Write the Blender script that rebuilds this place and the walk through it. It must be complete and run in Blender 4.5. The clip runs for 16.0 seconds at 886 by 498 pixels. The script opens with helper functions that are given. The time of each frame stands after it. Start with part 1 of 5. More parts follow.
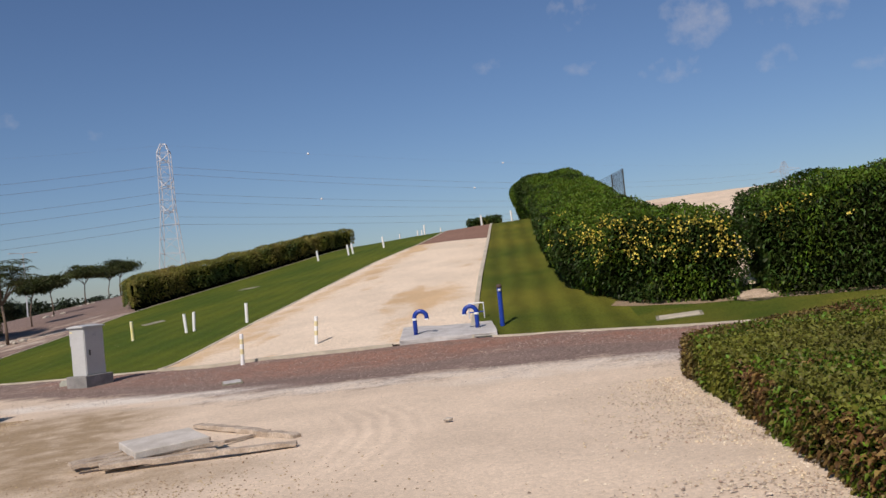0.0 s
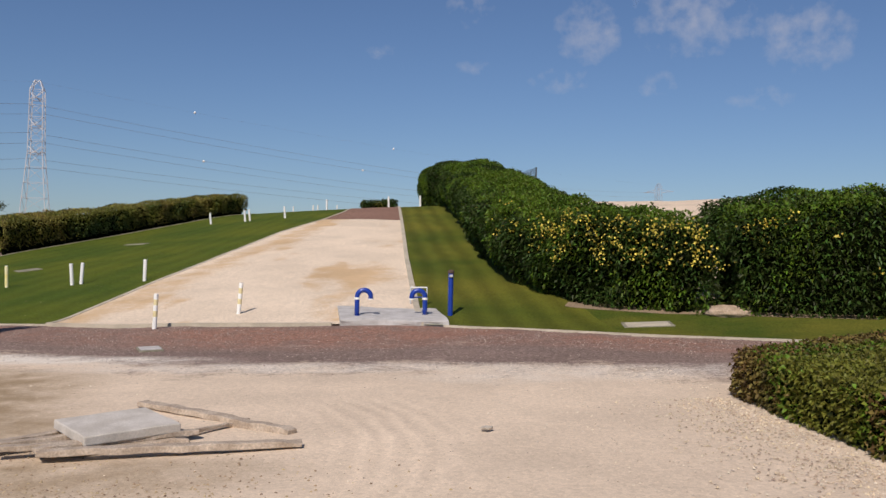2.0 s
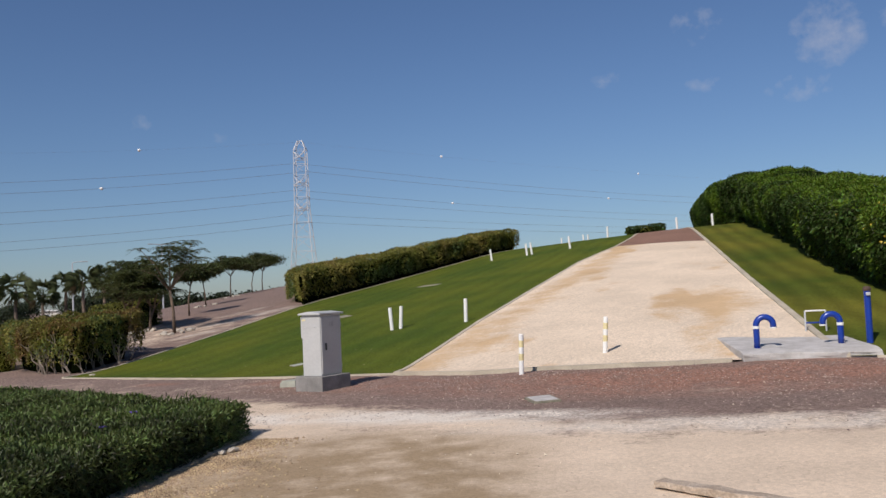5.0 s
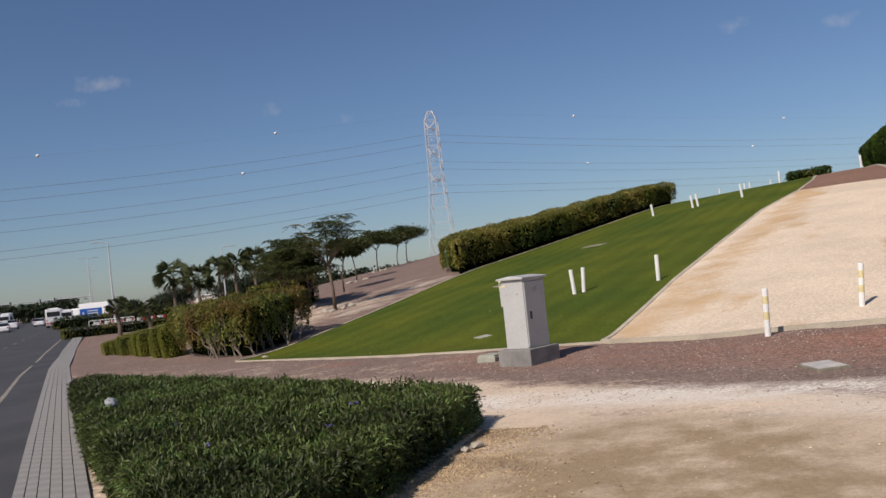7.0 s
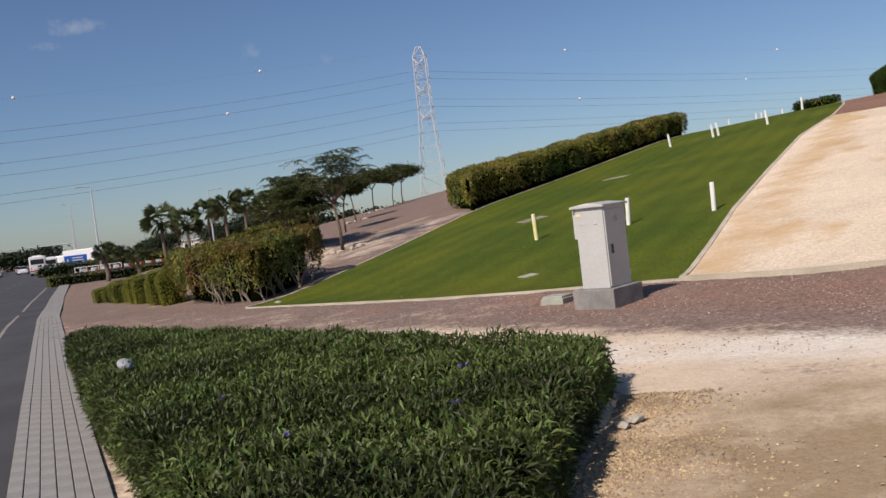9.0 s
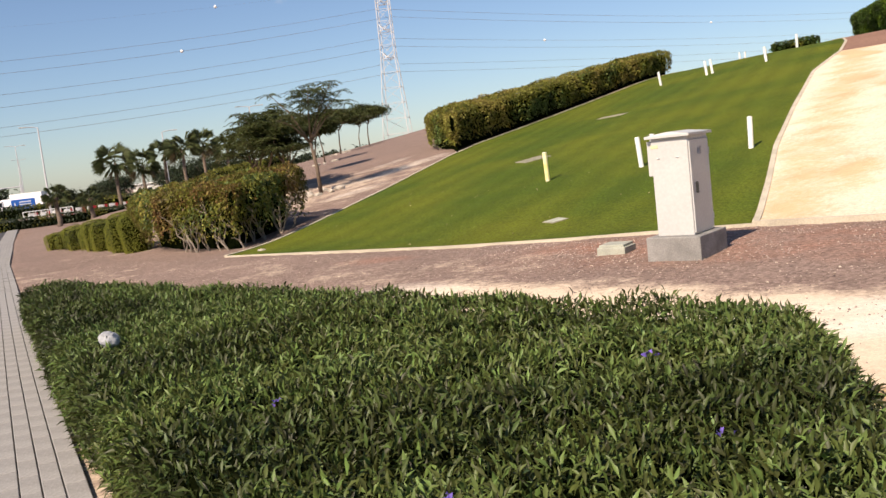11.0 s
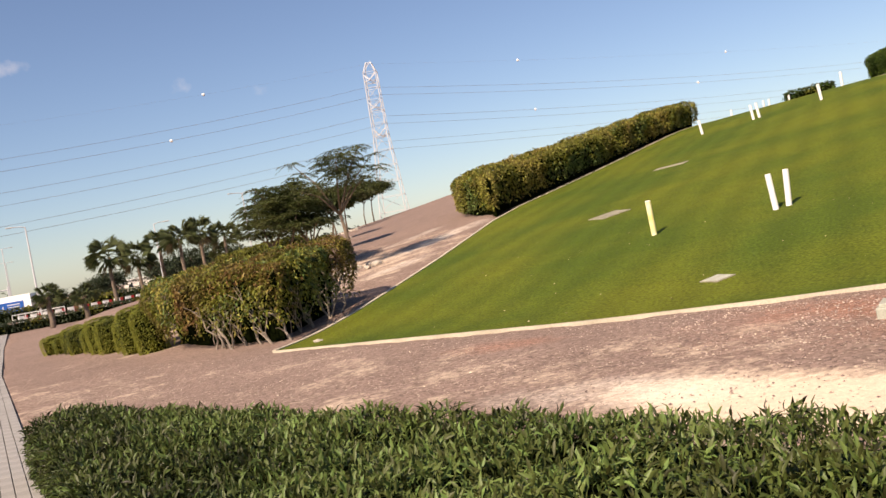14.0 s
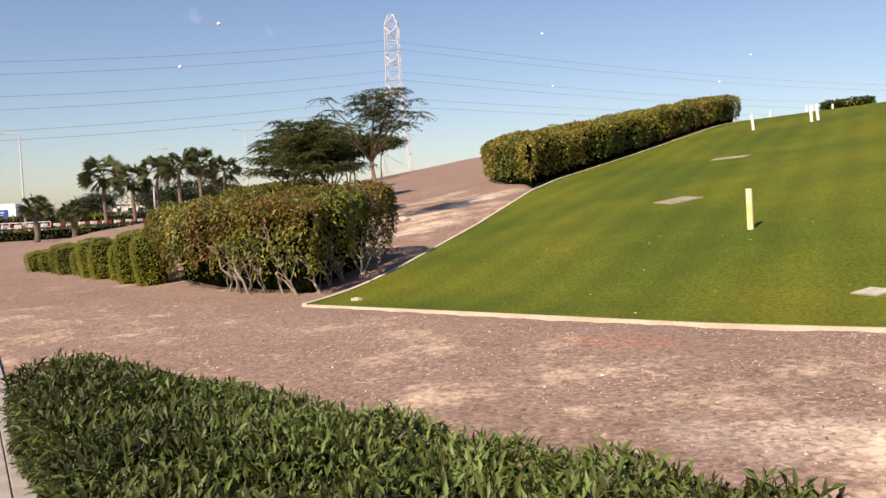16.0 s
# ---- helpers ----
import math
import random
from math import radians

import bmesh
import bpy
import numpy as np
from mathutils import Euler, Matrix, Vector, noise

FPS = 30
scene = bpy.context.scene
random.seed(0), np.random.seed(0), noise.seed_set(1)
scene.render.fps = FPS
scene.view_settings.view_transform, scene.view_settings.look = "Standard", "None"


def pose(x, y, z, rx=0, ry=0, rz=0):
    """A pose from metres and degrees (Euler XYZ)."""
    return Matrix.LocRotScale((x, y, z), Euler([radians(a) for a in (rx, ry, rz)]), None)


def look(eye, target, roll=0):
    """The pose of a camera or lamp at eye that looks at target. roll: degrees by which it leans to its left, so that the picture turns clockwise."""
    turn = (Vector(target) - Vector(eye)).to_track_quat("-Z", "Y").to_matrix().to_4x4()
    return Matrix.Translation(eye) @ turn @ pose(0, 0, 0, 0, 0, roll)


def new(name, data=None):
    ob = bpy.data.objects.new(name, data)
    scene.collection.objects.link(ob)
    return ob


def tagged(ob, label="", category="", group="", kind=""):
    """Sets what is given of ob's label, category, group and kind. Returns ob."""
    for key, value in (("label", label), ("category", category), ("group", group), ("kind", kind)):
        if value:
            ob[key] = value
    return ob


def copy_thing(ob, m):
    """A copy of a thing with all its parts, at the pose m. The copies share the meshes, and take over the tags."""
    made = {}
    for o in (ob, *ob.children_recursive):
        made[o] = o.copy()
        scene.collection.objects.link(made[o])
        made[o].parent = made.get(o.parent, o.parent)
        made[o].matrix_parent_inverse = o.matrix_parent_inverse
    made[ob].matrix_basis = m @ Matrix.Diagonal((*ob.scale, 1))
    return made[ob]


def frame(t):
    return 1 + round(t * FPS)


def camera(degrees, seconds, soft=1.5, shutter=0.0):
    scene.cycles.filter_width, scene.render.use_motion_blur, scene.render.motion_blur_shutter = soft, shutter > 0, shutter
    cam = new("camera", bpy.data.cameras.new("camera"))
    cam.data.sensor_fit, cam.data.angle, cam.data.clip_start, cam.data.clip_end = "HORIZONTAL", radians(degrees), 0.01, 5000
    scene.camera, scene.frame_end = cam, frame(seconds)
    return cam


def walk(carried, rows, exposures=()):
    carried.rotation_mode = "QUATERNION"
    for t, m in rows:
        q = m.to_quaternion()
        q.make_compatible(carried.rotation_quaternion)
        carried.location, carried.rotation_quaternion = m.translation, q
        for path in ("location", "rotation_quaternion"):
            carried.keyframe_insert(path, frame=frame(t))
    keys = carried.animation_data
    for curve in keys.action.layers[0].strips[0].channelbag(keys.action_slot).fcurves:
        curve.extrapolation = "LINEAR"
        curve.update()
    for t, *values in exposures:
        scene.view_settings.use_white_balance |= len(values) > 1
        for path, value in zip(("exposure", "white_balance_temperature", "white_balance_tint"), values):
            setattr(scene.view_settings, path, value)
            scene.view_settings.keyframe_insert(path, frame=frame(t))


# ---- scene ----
cam = camera(52.5, 16.0)
PATH = [
    (0, (-0.338, 1.643, 1.760), (-0.472, 3.637, 1.820), -5.44),
    (0.5, (-0.839, 2.193, 1.732), (-0.984, 4.186, 1.811), -5.20),
    (1, (-1.323, 2.752, 1.722), (-1.296, 4.751, 1.764), -2.64),
    (1.5, (-1.809, 3.297, 1.700), (-1.743, 5.295, 1.727), 1.29),
    (2, (-2.300, 3.770, 1.679), (-2.150, 5.765, 1.700), 1.08),
    (2.5, (-2.791, 4.280, 1.666), (-2.608, 6.271, 1.710), 2.03),
    (3, (-3.270, 4.747, 1.649), (-3.025, 6.732, 1.668), 1.39),
    (3.5, (-3.740, 5.198, 1.630), (-3.632, 7.195, 1.675), -0.02),
    (4, (-4.218, 5.624, 1.629), (-4.173, 7.623, 1.642), -1.15),
    (4.5, (-4.670, 6.041, 1.630), (-4.771, 8.035, 1.742), -1.86),
    (4.7, (-4.874, 6.207, 1.621), (-5.121, 8.189, 1.732), -1.36),
    (6.8, (-6.832, 8.062, 1.583), (-7.463, 9.960, 1.605), -5.95),
    (7, (-7.008, 8.265, 1.581), (-7.662, 10.154, 1.633), -5.83),
    (7.5, (-7.477, 8.789, 1.561), (-8.097, 10.690, 1.553), -6.77),
    (8, (-7.939, 9.168, 1.545), (-8.486, 11.092, 1.557), -6.85),
    (8.2, (-8.147, 9.368, 1.539), (-8.785, 11.264, 1.521), -6.39),
    (10.3, (-10.063, 11.349, 1.502), (-10.603, 13.265, 1.310), -6.77),
    (10.5, (-10.255, 11.542, 1.498), (-10.737, 13.468, 1.256), -5.60),
    (11, (-10.715, 12.086, 1.470), (-11.267, 13.996, 1.256), -6.56),
    (11.5, (-11.210, 12.587, 1.474), (-11.763, 14.495, 1.238), -5.61),
    (12, (-11.697, 13.130, 1.462), (-12.274, 15.043, 1.381), -6.78),
    (12.5, (-12.209, 13.641, 1.453), (-12.892, 15.519, 1.544), -6.22),
    (13, (-12.676, 14.205, 1.420), (-13.232, 16.126, 1.383), -8.02),
    (13.5, (-13.206, 14.777, 1.398), (-13.778, 16.693, 1.340), -8.55),
    (14, (-13.663, 15.288, 1.377), (-14.172, 17.222, 1.329), -10.08),
    (14.5, (-14.162, 15.812, 1.358), (-14.796, 17.708, 1.329), -7.22),
    (15, (-14.629, 16.337, 1.341), (-15.127, 18.274, 1.341), -6.21),
    (15.5, (-15.101, 16.833, 1.321), (-15.674, 18.747, 1.233), -5.61),
    (16, (-15.537, 17.325, 1.318), (-16.026, 19.260, 1.195), -2.39),
]
walk(cam, [(t, look(eye, target, roll)) for t, eye, target, roll in PATH],
     exposures=[(0, -0.30, 6680, 16), (4.0, -0.32, 6600, 16), (4.7, -0.28, 6500, 15), (7.0, -0.29, 6850, 16), (8.2, -0.29, 6850, 16), (10.3, 0.33, 7300, 17),
                (11.8, 0.58, 7900, 18), (12.5, 0.56, 7700, 20), (14.0, 0.62, 8300, 21), (16.0, 0.60, 8300, 22)])

# ---- sky and sun ----
SUN_UP, SUN_FROM = 43.0, 249.0
world = bpy.data.worlds.new("sky")
world.use_nodes = True
scene.world = world
sky = world.node_tree.nodes.new("ShaderNodeTexSky")
sky.sky_type, sky.sun_disc = "NISHITA", False
sky.sun_elevation, sky.sun_rotation = radians(SUN_UP), radians(90.0 - SUN_FROM)
sky.air_density, sky.dust_density, sky.ozone_density = 1.0, 0.4, 4.5
background = world.node_tree.nodes["Background"]
background.inputs["Strength"].default_value = 0.080
haze = world.node_tree.nodes.new("ShaderNodeMix")
haze.data_type, haze.blend_type = "RGBA", "MULTIPLY"
haze.inputs[0].default_value, haze.inputs[7].default_value = 1.0, (0.88, 1.0, 1.14, 1)
world.node_tree.links.new(sky.outputs["Color"], haze.inputs[6])
world.node_tree.links.new(haze.outputs[2], background.inputs["Color"])
sun = new("sun", bpy.data.lights.new("sun", "SUN"))
sun.data.energy, sun.data.angle, sun.data.color = 5.0, radians(0.5), (1.0, 0.94, 0.86)
sun_way = Vector((math.cos(radians(SUN_FROM)) * math.cos(radians(SUN_UP)),
                  math.sin(radians(SUN_FROM)) * math.cos(radians(SUN_UP)), math.sin(radians(SUN_UP))))
sun.matrix_world = look(sun_way * 100, (0, 0, 0))


# ---- materials ----
def material(name, base, rough=0.85, spread=0.18, scale=6.0, fine=60.0, bump=0.15, metal=0.0, tint=None, island=0.0, sheen=0.0):
    """A surface with two scales of noise in its colour, and fine relief."""
    m = bpy.data.materials.new(name)
    m.use_nodes = True
    nodes, links = m.node_tree.nodes, m.node_tree.links
    shader = nodes["Principled BSDF"]
    shader.inputs["Roughness"].default_value, shader.inputs["Metallic"].default_value = rough, metal
    at = nodes.new("ShaderNodeTexCoord").outputs["Object"]
    broad, grain = nodes.new("ShaderNodeTexNoise"), nodes.new("ShaderNodeTexNoise")
    broad.inputs["Scale"].default_value, grain.inputs["Scale"].default_value = scale, fine
    broad.inputs["Detail"].default_value, grain.inputs["Detail"].default_value = 4, 3
    links.new(at, broad.inputs["Vector"]), links.new(at, grain.inputs["Vector"])
    ramp = nodes.new("ShaderNodeValToRGB")
    other = tint or tuple(c * (1 - spread * 1.6) for c in base)
    ramp.color_ramp.elements[0].position, ramp.color_ramp.elements[1].position = 0.36, 0.66
    ramp.color_ramp.elements[0].color, ramp.color_ramp.elements[1].color = (*other, 1), (*base, 1)
    links.new(broad.outputs["Fac"], ramp.inputs["Fac"])
    value = nodes.new("ShaderNodeMapRange")
    value.inputs["From Min"].default_value, value.inputs["From Max"].default_value = 0.3, 0.7
    value.inputs["To Min"].default_value, value.inputs["To Max"].default_value = 1 - spread, 1 + spread
    links.new(grain.outputs["Fac"], value.inputs["Value"])
    tone = nodes.new("ShaderNodeHueSaturation")
    links.new(ramp.outputs["Color"], tone.inputs["Color"])
    links.new(value.outputs["Result"], tone.inputs["Value"])
    if island:
        own = nodes.new("ShaderNodeNewGeometry")
        wide = nodes.new("ShaderNodeMapRange")
        wide.inputs["To Min"].default_value, wide.inputs["To Max"].default_value = 1 - island, 1 + island
        links.new(own.outputs["Random Per Island"], wide.inputs["Value"])
        both = nodes.new("ShaderNodeMath")
        both.operation = "MULTIPLY"
        links.new(wide.outputs["Result"], both.inputs[0]), links.new(value.outputs["Result"], both.inputs[1])
        links.new(both.outputs["Value"], tone.inputs["Value"])
        turn = nodes.new("ShaderNodeMapRange")
        turn.inputs["To Min"].default_value, turn.inputs["To Max"].default_value = 0.5 - island * 0.05, 0.5 + island * 0.05
        links.new(own.outputs["Random Per Island"], turn.inputs["Value"]), links.new(turn.outputs["Result"], tone.inputs["Hue"])
    links.new(tone.outputs["Color"], shader.inputs["Base Color"])
    if bump:
        relief = nodes.new("ShaderNodeBump")
        relief.inputs["Strength"].default_value, relief.inputs["Distance"].default_value = bump, 0.02
        links.new(grain.outputs["Fac"], relief.inputs["Height"]), links.new(relief.outputs["Normal"], shader.inputs["Normal"])
    return m


def leaf_material(name, base, tint, scale=0.8, island=0.35, rough=0.5, through_light=0.25, shine=0.25):
    m = material(name, base, rough, 0.15, scale, 12.0, 0.0, tint=tint, island=island)
    nodes, links = m.node_tree.nodes, m.node_tree.links
    shader = nodes["Principled BSDF"]
    shader.inputs["Specular IOR Level"].default_value = shine
    glow = nodes.new("ShaderNodeBsdfTranslucent")
    mix = nodes.new("ShaderNodeMixShader")
    mix.inputs["Fac"].default_value = through_light
    links.new(shader.inputs["Base Color"].links[0].from_socket, glow.inputs["Color"])
    links.new(shader.outputs["BSDF"], mix.inputs[1]), links.new(glow.outputs["BSDF"], mix.inputs[2])
    links.new(mix.outputs["Shader"], nodes["Material Output"].inputs["Surface"])
    return m


TYRES = (-7.29, 11.79)


def ground_material(name, first, second, attribute, grit=0.25, stains=()):
    """Two loose soils, mixed by the mesh's own attribute, with ragged edges and stones."""
    m = bpy.data.materials.new(name)
    m.use_nodes = True
    nodes, links = m.node_tree.nodes, m.node_tree.links
    shader = nodes["Principled BSDF"]
    shader.inputs["Roughness"].default_value = 0.95
    shader.inputs["Specular IOR Level"].default_value = 0.15
    at = nodes.new("ShaderNodeTexCoord").outputs["Object"]

    def noise_at(scale, detail=5, rough=0.6):
        n = nodes.new("ShaderNodeTexNoise")
        n.inputs["Scale"].default_value, n.inputs["Detail"].default_value, n.inputs["Roughness"].default_value = scale, detail, rough
        links.new(at, n.inputs["Vector"])
        return n.outputs["Fac"]

    def math_node(op, a, b):
        n = nodes.new("ShaderNodeMath")
        n.operation = op
        for k, v in enumerate((a, b)):
            if isinstance(v, (int, float)):
                n.inputs[k].default_value = v
            else:
                links.new(v, n.inputs[k])
        return n.outputs["Value"]

    def mix_colour(fac, a, b, kind="MIX"):
        n = nodes.new("ShaderNodeMix")
        n.data_type, n.blend_type = "RGBA", kind
        for k, v in ((0, fac), (6, a), (7, b)):
            if isinstance(v, (int, float)):
                n.inputs[k].default_value = v
            elif isinstance(v, tuple):
                n.inputs[k].default_value = (*v, 1)
            else:
                links.new(v, n.inputs[k])
        return n.outputs[2]

    def stretch(v, low, high, to_low=0.0, to_high=1.0):
        n = nodes.new("ShaderNodeMapRange")
        n.inputs["From Min"].default_value, n.inputs["From Max"].default_value = low, high
        n.inputs["To Min"].default_value, n.inputs["To Max"].default_value = to_low, to_high
        links.new(v, n.inputs["Value"])
        return n.outputs["Result"]

    mask = nodes.new("ShaderNodeAttribute")
    mask.attribute_name = attribute
    ragged = math_node("ADD", mask.outputs["Fac"], stretch(noise_at(1.1), 0.3, 0.7, -0.25, 0.25))
    ragged = math_node("ADD", ragged, stretch(noise_at(9.0), 0.3, 0.7, -0.16, 0.16))
    fac = stretch(ragged, 0.25, 0.75)
    one = mix_colour(stretch(noise_at(0.45), 0.35, 0.65), first, tuple(c * 0.86 for c in first))
    two = mix_colour(stretch(noise_at(0.6), 0.35, 0.65), second, tuple(c * 0.85 for c in second))
    colour = mix_colour(fac, one, two)
    for stain_name, stain_colour in stains:
        stain = nodes.new("ShaderNodeAttribute")
        stain.attribute_name = stain_name
        reach = math_node("MULTIPLY", stain.outputs["Fac"], stretch(noise_at(1.7), 0.3, 0.7, 0.35, 1.3))
        colour = mix_colour(stretch(reach, 0.1, 0.9), colour, stain_colour)
    stones = nodes.new("ShaderNodeTexVoronoi")
    stones.inputs["Scale"].default_value = 28.0
    links.new(at, stones.inputs["Vector"])
    pick = stretch(stones.outputs["Color"], 0.0, 1.0, 1.0 - grit, 1.0 + grit)
    calm = nodes.new("ShaderNodeMix")
    links.new(math_node("MULTIPLY", fac, 0.75), calm.inputs[0])
    links.new(pick, calm.inputs[2])
    calm.inputs[3].default_value = 1.0
    pick = calm.outputs[0]
    rings = nodes.new("ShaderNodeTexWave")
    rings.wave_type, rings.rings_direction = "RINGS", "Z"
    rings.inputs["Scale"].default_value, rings.inputs["Distortion"].default_value = 1.3, 4.0
    rings.inputs["Detail Scale"].default_value = 0.6
    shifted = nodes.new("ShaderNodeMapping")
    shifted.inputs["Location"].default_value = (-TYRES[0], -TYRES[1], 0)
    links.new(at, shifted.inputs["Vector"]), links.new(shifted.outputs["Vector"], rings.inputs["Vector"])
    worn = nodes.new("ShaderNodeAttribute")
    worn.attribute_name = "tyre"
    rut = math_node("MULTIPLY", rings.outputs["Fac"], worn.outputs["Fac"])
    tone = nodes.new("ShaderNodeHueSaturation")
    links.new(colour, tone.inputs["Color"])
    speck = math_node("MULTIPLY", pick, stretch(noise_at(70.0, 3), 0.25, 0.75, 0.84, 1.16))
    speck = math_node("MULTIPLY", speck, stretch(rut, 0.0, 1.0, 1.0, 1.09))
    links.new(speck, tone.inputs["Value"])
    links.new(tone.outputs["Color"], shader.inputs["Base Color"])
    relief = nodes.new("ShaderNodeBump")
    relief.inputs["Strength"].default_value, relief.inputs["Distance"].default_value = 0.35, 0.012
    links.new(math_node("ADD", math_node("ADD", noise_at(45.0, 4), math_node("MULTIPLY", rut, 2.4)), math_node("MULTIPLY", stones.outputs["Distance"], -0.6)), relief.inputs["Height"])
    links.new(relief.outputs["Normal"], shader.inputs["Normal"])
    return m


SAND, GRAVEL = (0.69, 0.555, 0.412), (0.226, 0.161, 0.131)
earth = ground_material("sand and red gravel", GRAVEL, SAND, "sandy", 0.46, (("damp", (0.33, 0.243, 0.148)), ("chalk", (0.72, 0.65, 0.55)), ("rust", (0.275, 0.148, 0.105))))
red_earth = ground_material("red-brown earth", (0.25, 0.145, 0.105), SAND, "sandy", 0.34)
path_sand = ground_material("pale compacted sand", (0.73, 0.60, 0.45), (0.61, 0.43, 0.25), "sandy", 0.20)
asphalt = material("asphalt", (0.060, 0.060, 0.064), 0.9, 0.2, 0.5, 120, 0.3)
concrete = material("concrete", (0.42, 0.40, 0.37), 0.9, 0.12, 3, 60, 0.2)
old_concrete = material("pale worn concrete", (0.52, 0.50, 0.47), 0.9, 0.12, 4, 70, 0.25, tint=(0.40, 0.38, 0.35))
kerb_stone = material("cream kerb", (0.52, 0.46, 0.35), 0.9, 0.15, 2, 50, 0.2)
grass = material("mown grass", (0.098, 0.114, 0.012), 0.9, 0.42, 0.30, 22, 0.9, tint=(0.056, 0.086, 0.010))
dry_grass = material("striped grass with dry patches", (0.128, 0.122, 0.017), 0.9, 0.28, 0.22, 18, 0.9, tint=(0.058, 0.080, 0.010))


def mowing_stripes(m, scale, low, high, turn):
    """Faint mown bands across a lawn."""
    nodes, links = m.node_tree.nodes, m.node_tree.links
    mown, turned, band, both = (nodes.new("ShaderNode" + k) for k in ("TexWave", "Mapping", "MapRange", "Math"))
    mown.inputs["Scale"].default_value, mown.inputs["Distortion"].default_value = scale, 2.2
    turned.inputs["Rotation"].default_value = (0, 0, radians(turn))
    links.new(nodes["Texture Coordinate"].outputs["Object"], turned.inputs["Vector"]), links.new(turned.outputs["Vector"], mown.inputs["Vector"])
    band.inputs["To Min"].default_value, band.inputs["To Max"].default_value = low, high
    links.new(mown.outputs["Fac"], band.inputs["Value"])
    tone = nodes["Hue/Saturation/Value"]
    both.operation = "MULTIPLY"
    links.new(tone.inputs["Value"].links[0].from_socket, both.inputs[0]), links.new(band.outputs["Result"], both.inputs[1])
    links.new(both.outputs["Value"], tone.inputs["Value"])
    nodes["Principled BSDF"].inputs["Specular IOR Level"].default_value = 0.1


verge_grass = material("verge grass with dry patches", (0.120, 0.118, 0.018), 0.9, 0.35, 0.7, 22, 0.9, tint=(0.056, 0.080, 0.011))
verge_grass.node_tree.nodes["Principled BSDF"].inputs["Specular IOR Level"].default_value = 0.1
mowing_stripes(dry_grass, 0.42, 0.84, 1.14, 0)
mowing_stripes(grass, 0.30, 0.92, 1.07, 11)
white_paint = material("white paint", (0.80, 0.80, 0.76), 0.5, 0.05, 5, 40, 0.05)
yellow_paint = material("faded yellow paint", (0.74, 0.64, 0.34), 0.55, 0.08, 5, 40, 0.05)
grey_metal = material("light grey painted steel", (0.50, 0.50, 0.475), 0.45, 0.05, 2, 30, 0.02)
galvanised = material("galvanised steel", (0.62, 0.63, 0.64), 0.45, 0.08, 3, 30, 0.03, metal=0.4)
blue_paint = material("glossy blue paint", (0.010, 0.045, 0.30), 0.3, 0.1, 4, 30, 0.03)
black_plastic = material("black plastic", (0.02, 0.02, 0.02), 0.4, 0.1, 4, 30, 0.02)
weathered_wood = material("weathered grey wood", (0.47, 0.385, 0.295), 0.9, 0.25, 5, 50, 0.4, tint=(0.33, 0.26, 0.19))
bark = material("bark", (0.16, 0.115, 0.08), 0.95, 0.25, 6, 50, 0.5)
pale_twig = material("pale dry twig", (0.30, 0.25, 0.20), 0.95, 0.2, 6, 50, 0.4)
# Near-black stands in for the shade deep inside hedges and shrubs.
inner_dark = material("hedge core with painted-in shade", (0.007, 0.010, 0.003), 0.9, 0.3, 5, 25, 0.5)
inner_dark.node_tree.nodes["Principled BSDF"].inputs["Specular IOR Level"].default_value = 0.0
leaf_near = leaf_material("lance hedge leaves", (0.058, 0.076, 0.017), (0.034, 0.045, 0.012), 0.8, 0.7, 0.5, 0.15, 0.3)
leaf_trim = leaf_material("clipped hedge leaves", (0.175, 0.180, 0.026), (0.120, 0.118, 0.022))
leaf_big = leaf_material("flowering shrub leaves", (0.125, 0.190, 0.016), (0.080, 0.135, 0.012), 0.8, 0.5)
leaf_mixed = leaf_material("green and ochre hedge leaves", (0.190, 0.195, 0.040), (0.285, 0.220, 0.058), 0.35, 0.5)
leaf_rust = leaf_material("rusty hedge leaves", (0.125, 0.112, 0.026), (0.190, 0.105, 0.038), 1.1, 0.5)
leaf_tree = leaf_material("feathery tree leaves", (0.078, 0.090, 0.026), (0.050, 0.064, 0.021), 0.8, 0.5)
leaf_palm = leaf_material("palm fronds", (0.060, 0.078, 0.030), (0.085, 0.100, 0.038))
leaf_far = leaf_material("far foliage", (0.045, 0.062, 0.030), (0.032, 0.045, 0.024))
flower_yellow = leaf_material("yellow flowers", (0.80, 0.64, 0.13), (0.74, 0.54, 0.08), 2.0, 0.3)
leaf_near_pale = leaf_material("young lance hedge leaves", (0.118, 0.156, 0.040), (0.074, 0.104, 0.028), 0.8, 0.6, 0.5, 0.2, 0.3)
# Darker copy of the shrub leaves; the tall hedges wear it as side shade.
leaf_big_dark = leaf_material("dark shrub leaves and painted side shade", (0.052, 0.084, 0.013), (0.032, 0.055, 0.010), 0.8, 0.75)
dark_rust = material("rusty iron", (0.10, 0.06, 0.045), 0.8, 0.25, 8, 60, 0.2)
dull_grey = material("faded grey stencil", (0.46, 0.46, 0.45), 0.7, 0.1, 8, 60, 0.0)
lid_green = material("pale greenish concrete", (0.38, 0.39, 0.32), 0.9, 0.12, 5, 60, 0.2)
pale_panel = material("chipped pale concrete", (0.56, 0.52, 0.46), 0.9, 0.10, 4, 60, 0.25, tint=(0.44, 0.40, 0.34))
plastic_film = material("translucent white plastic", (0.33, 0.34, 0.35), 0.4, 0.1, 10, 60, 0.1)
pale_stone = material("pale rough stone", (0.55, 0.49, 0.40), 0.9, 0.2, 6, 40, 0.4)
grit_pale = material("pale grit", (0.62, 0.52, 0.40), 0.95, 0.2, 2, 40, 0.0, island=0.3)
grit_red = material("reddish grit", (0.36, 0.27, 0.225), 0.95, 0.25, 2, 40, 0.0, island=0.55)
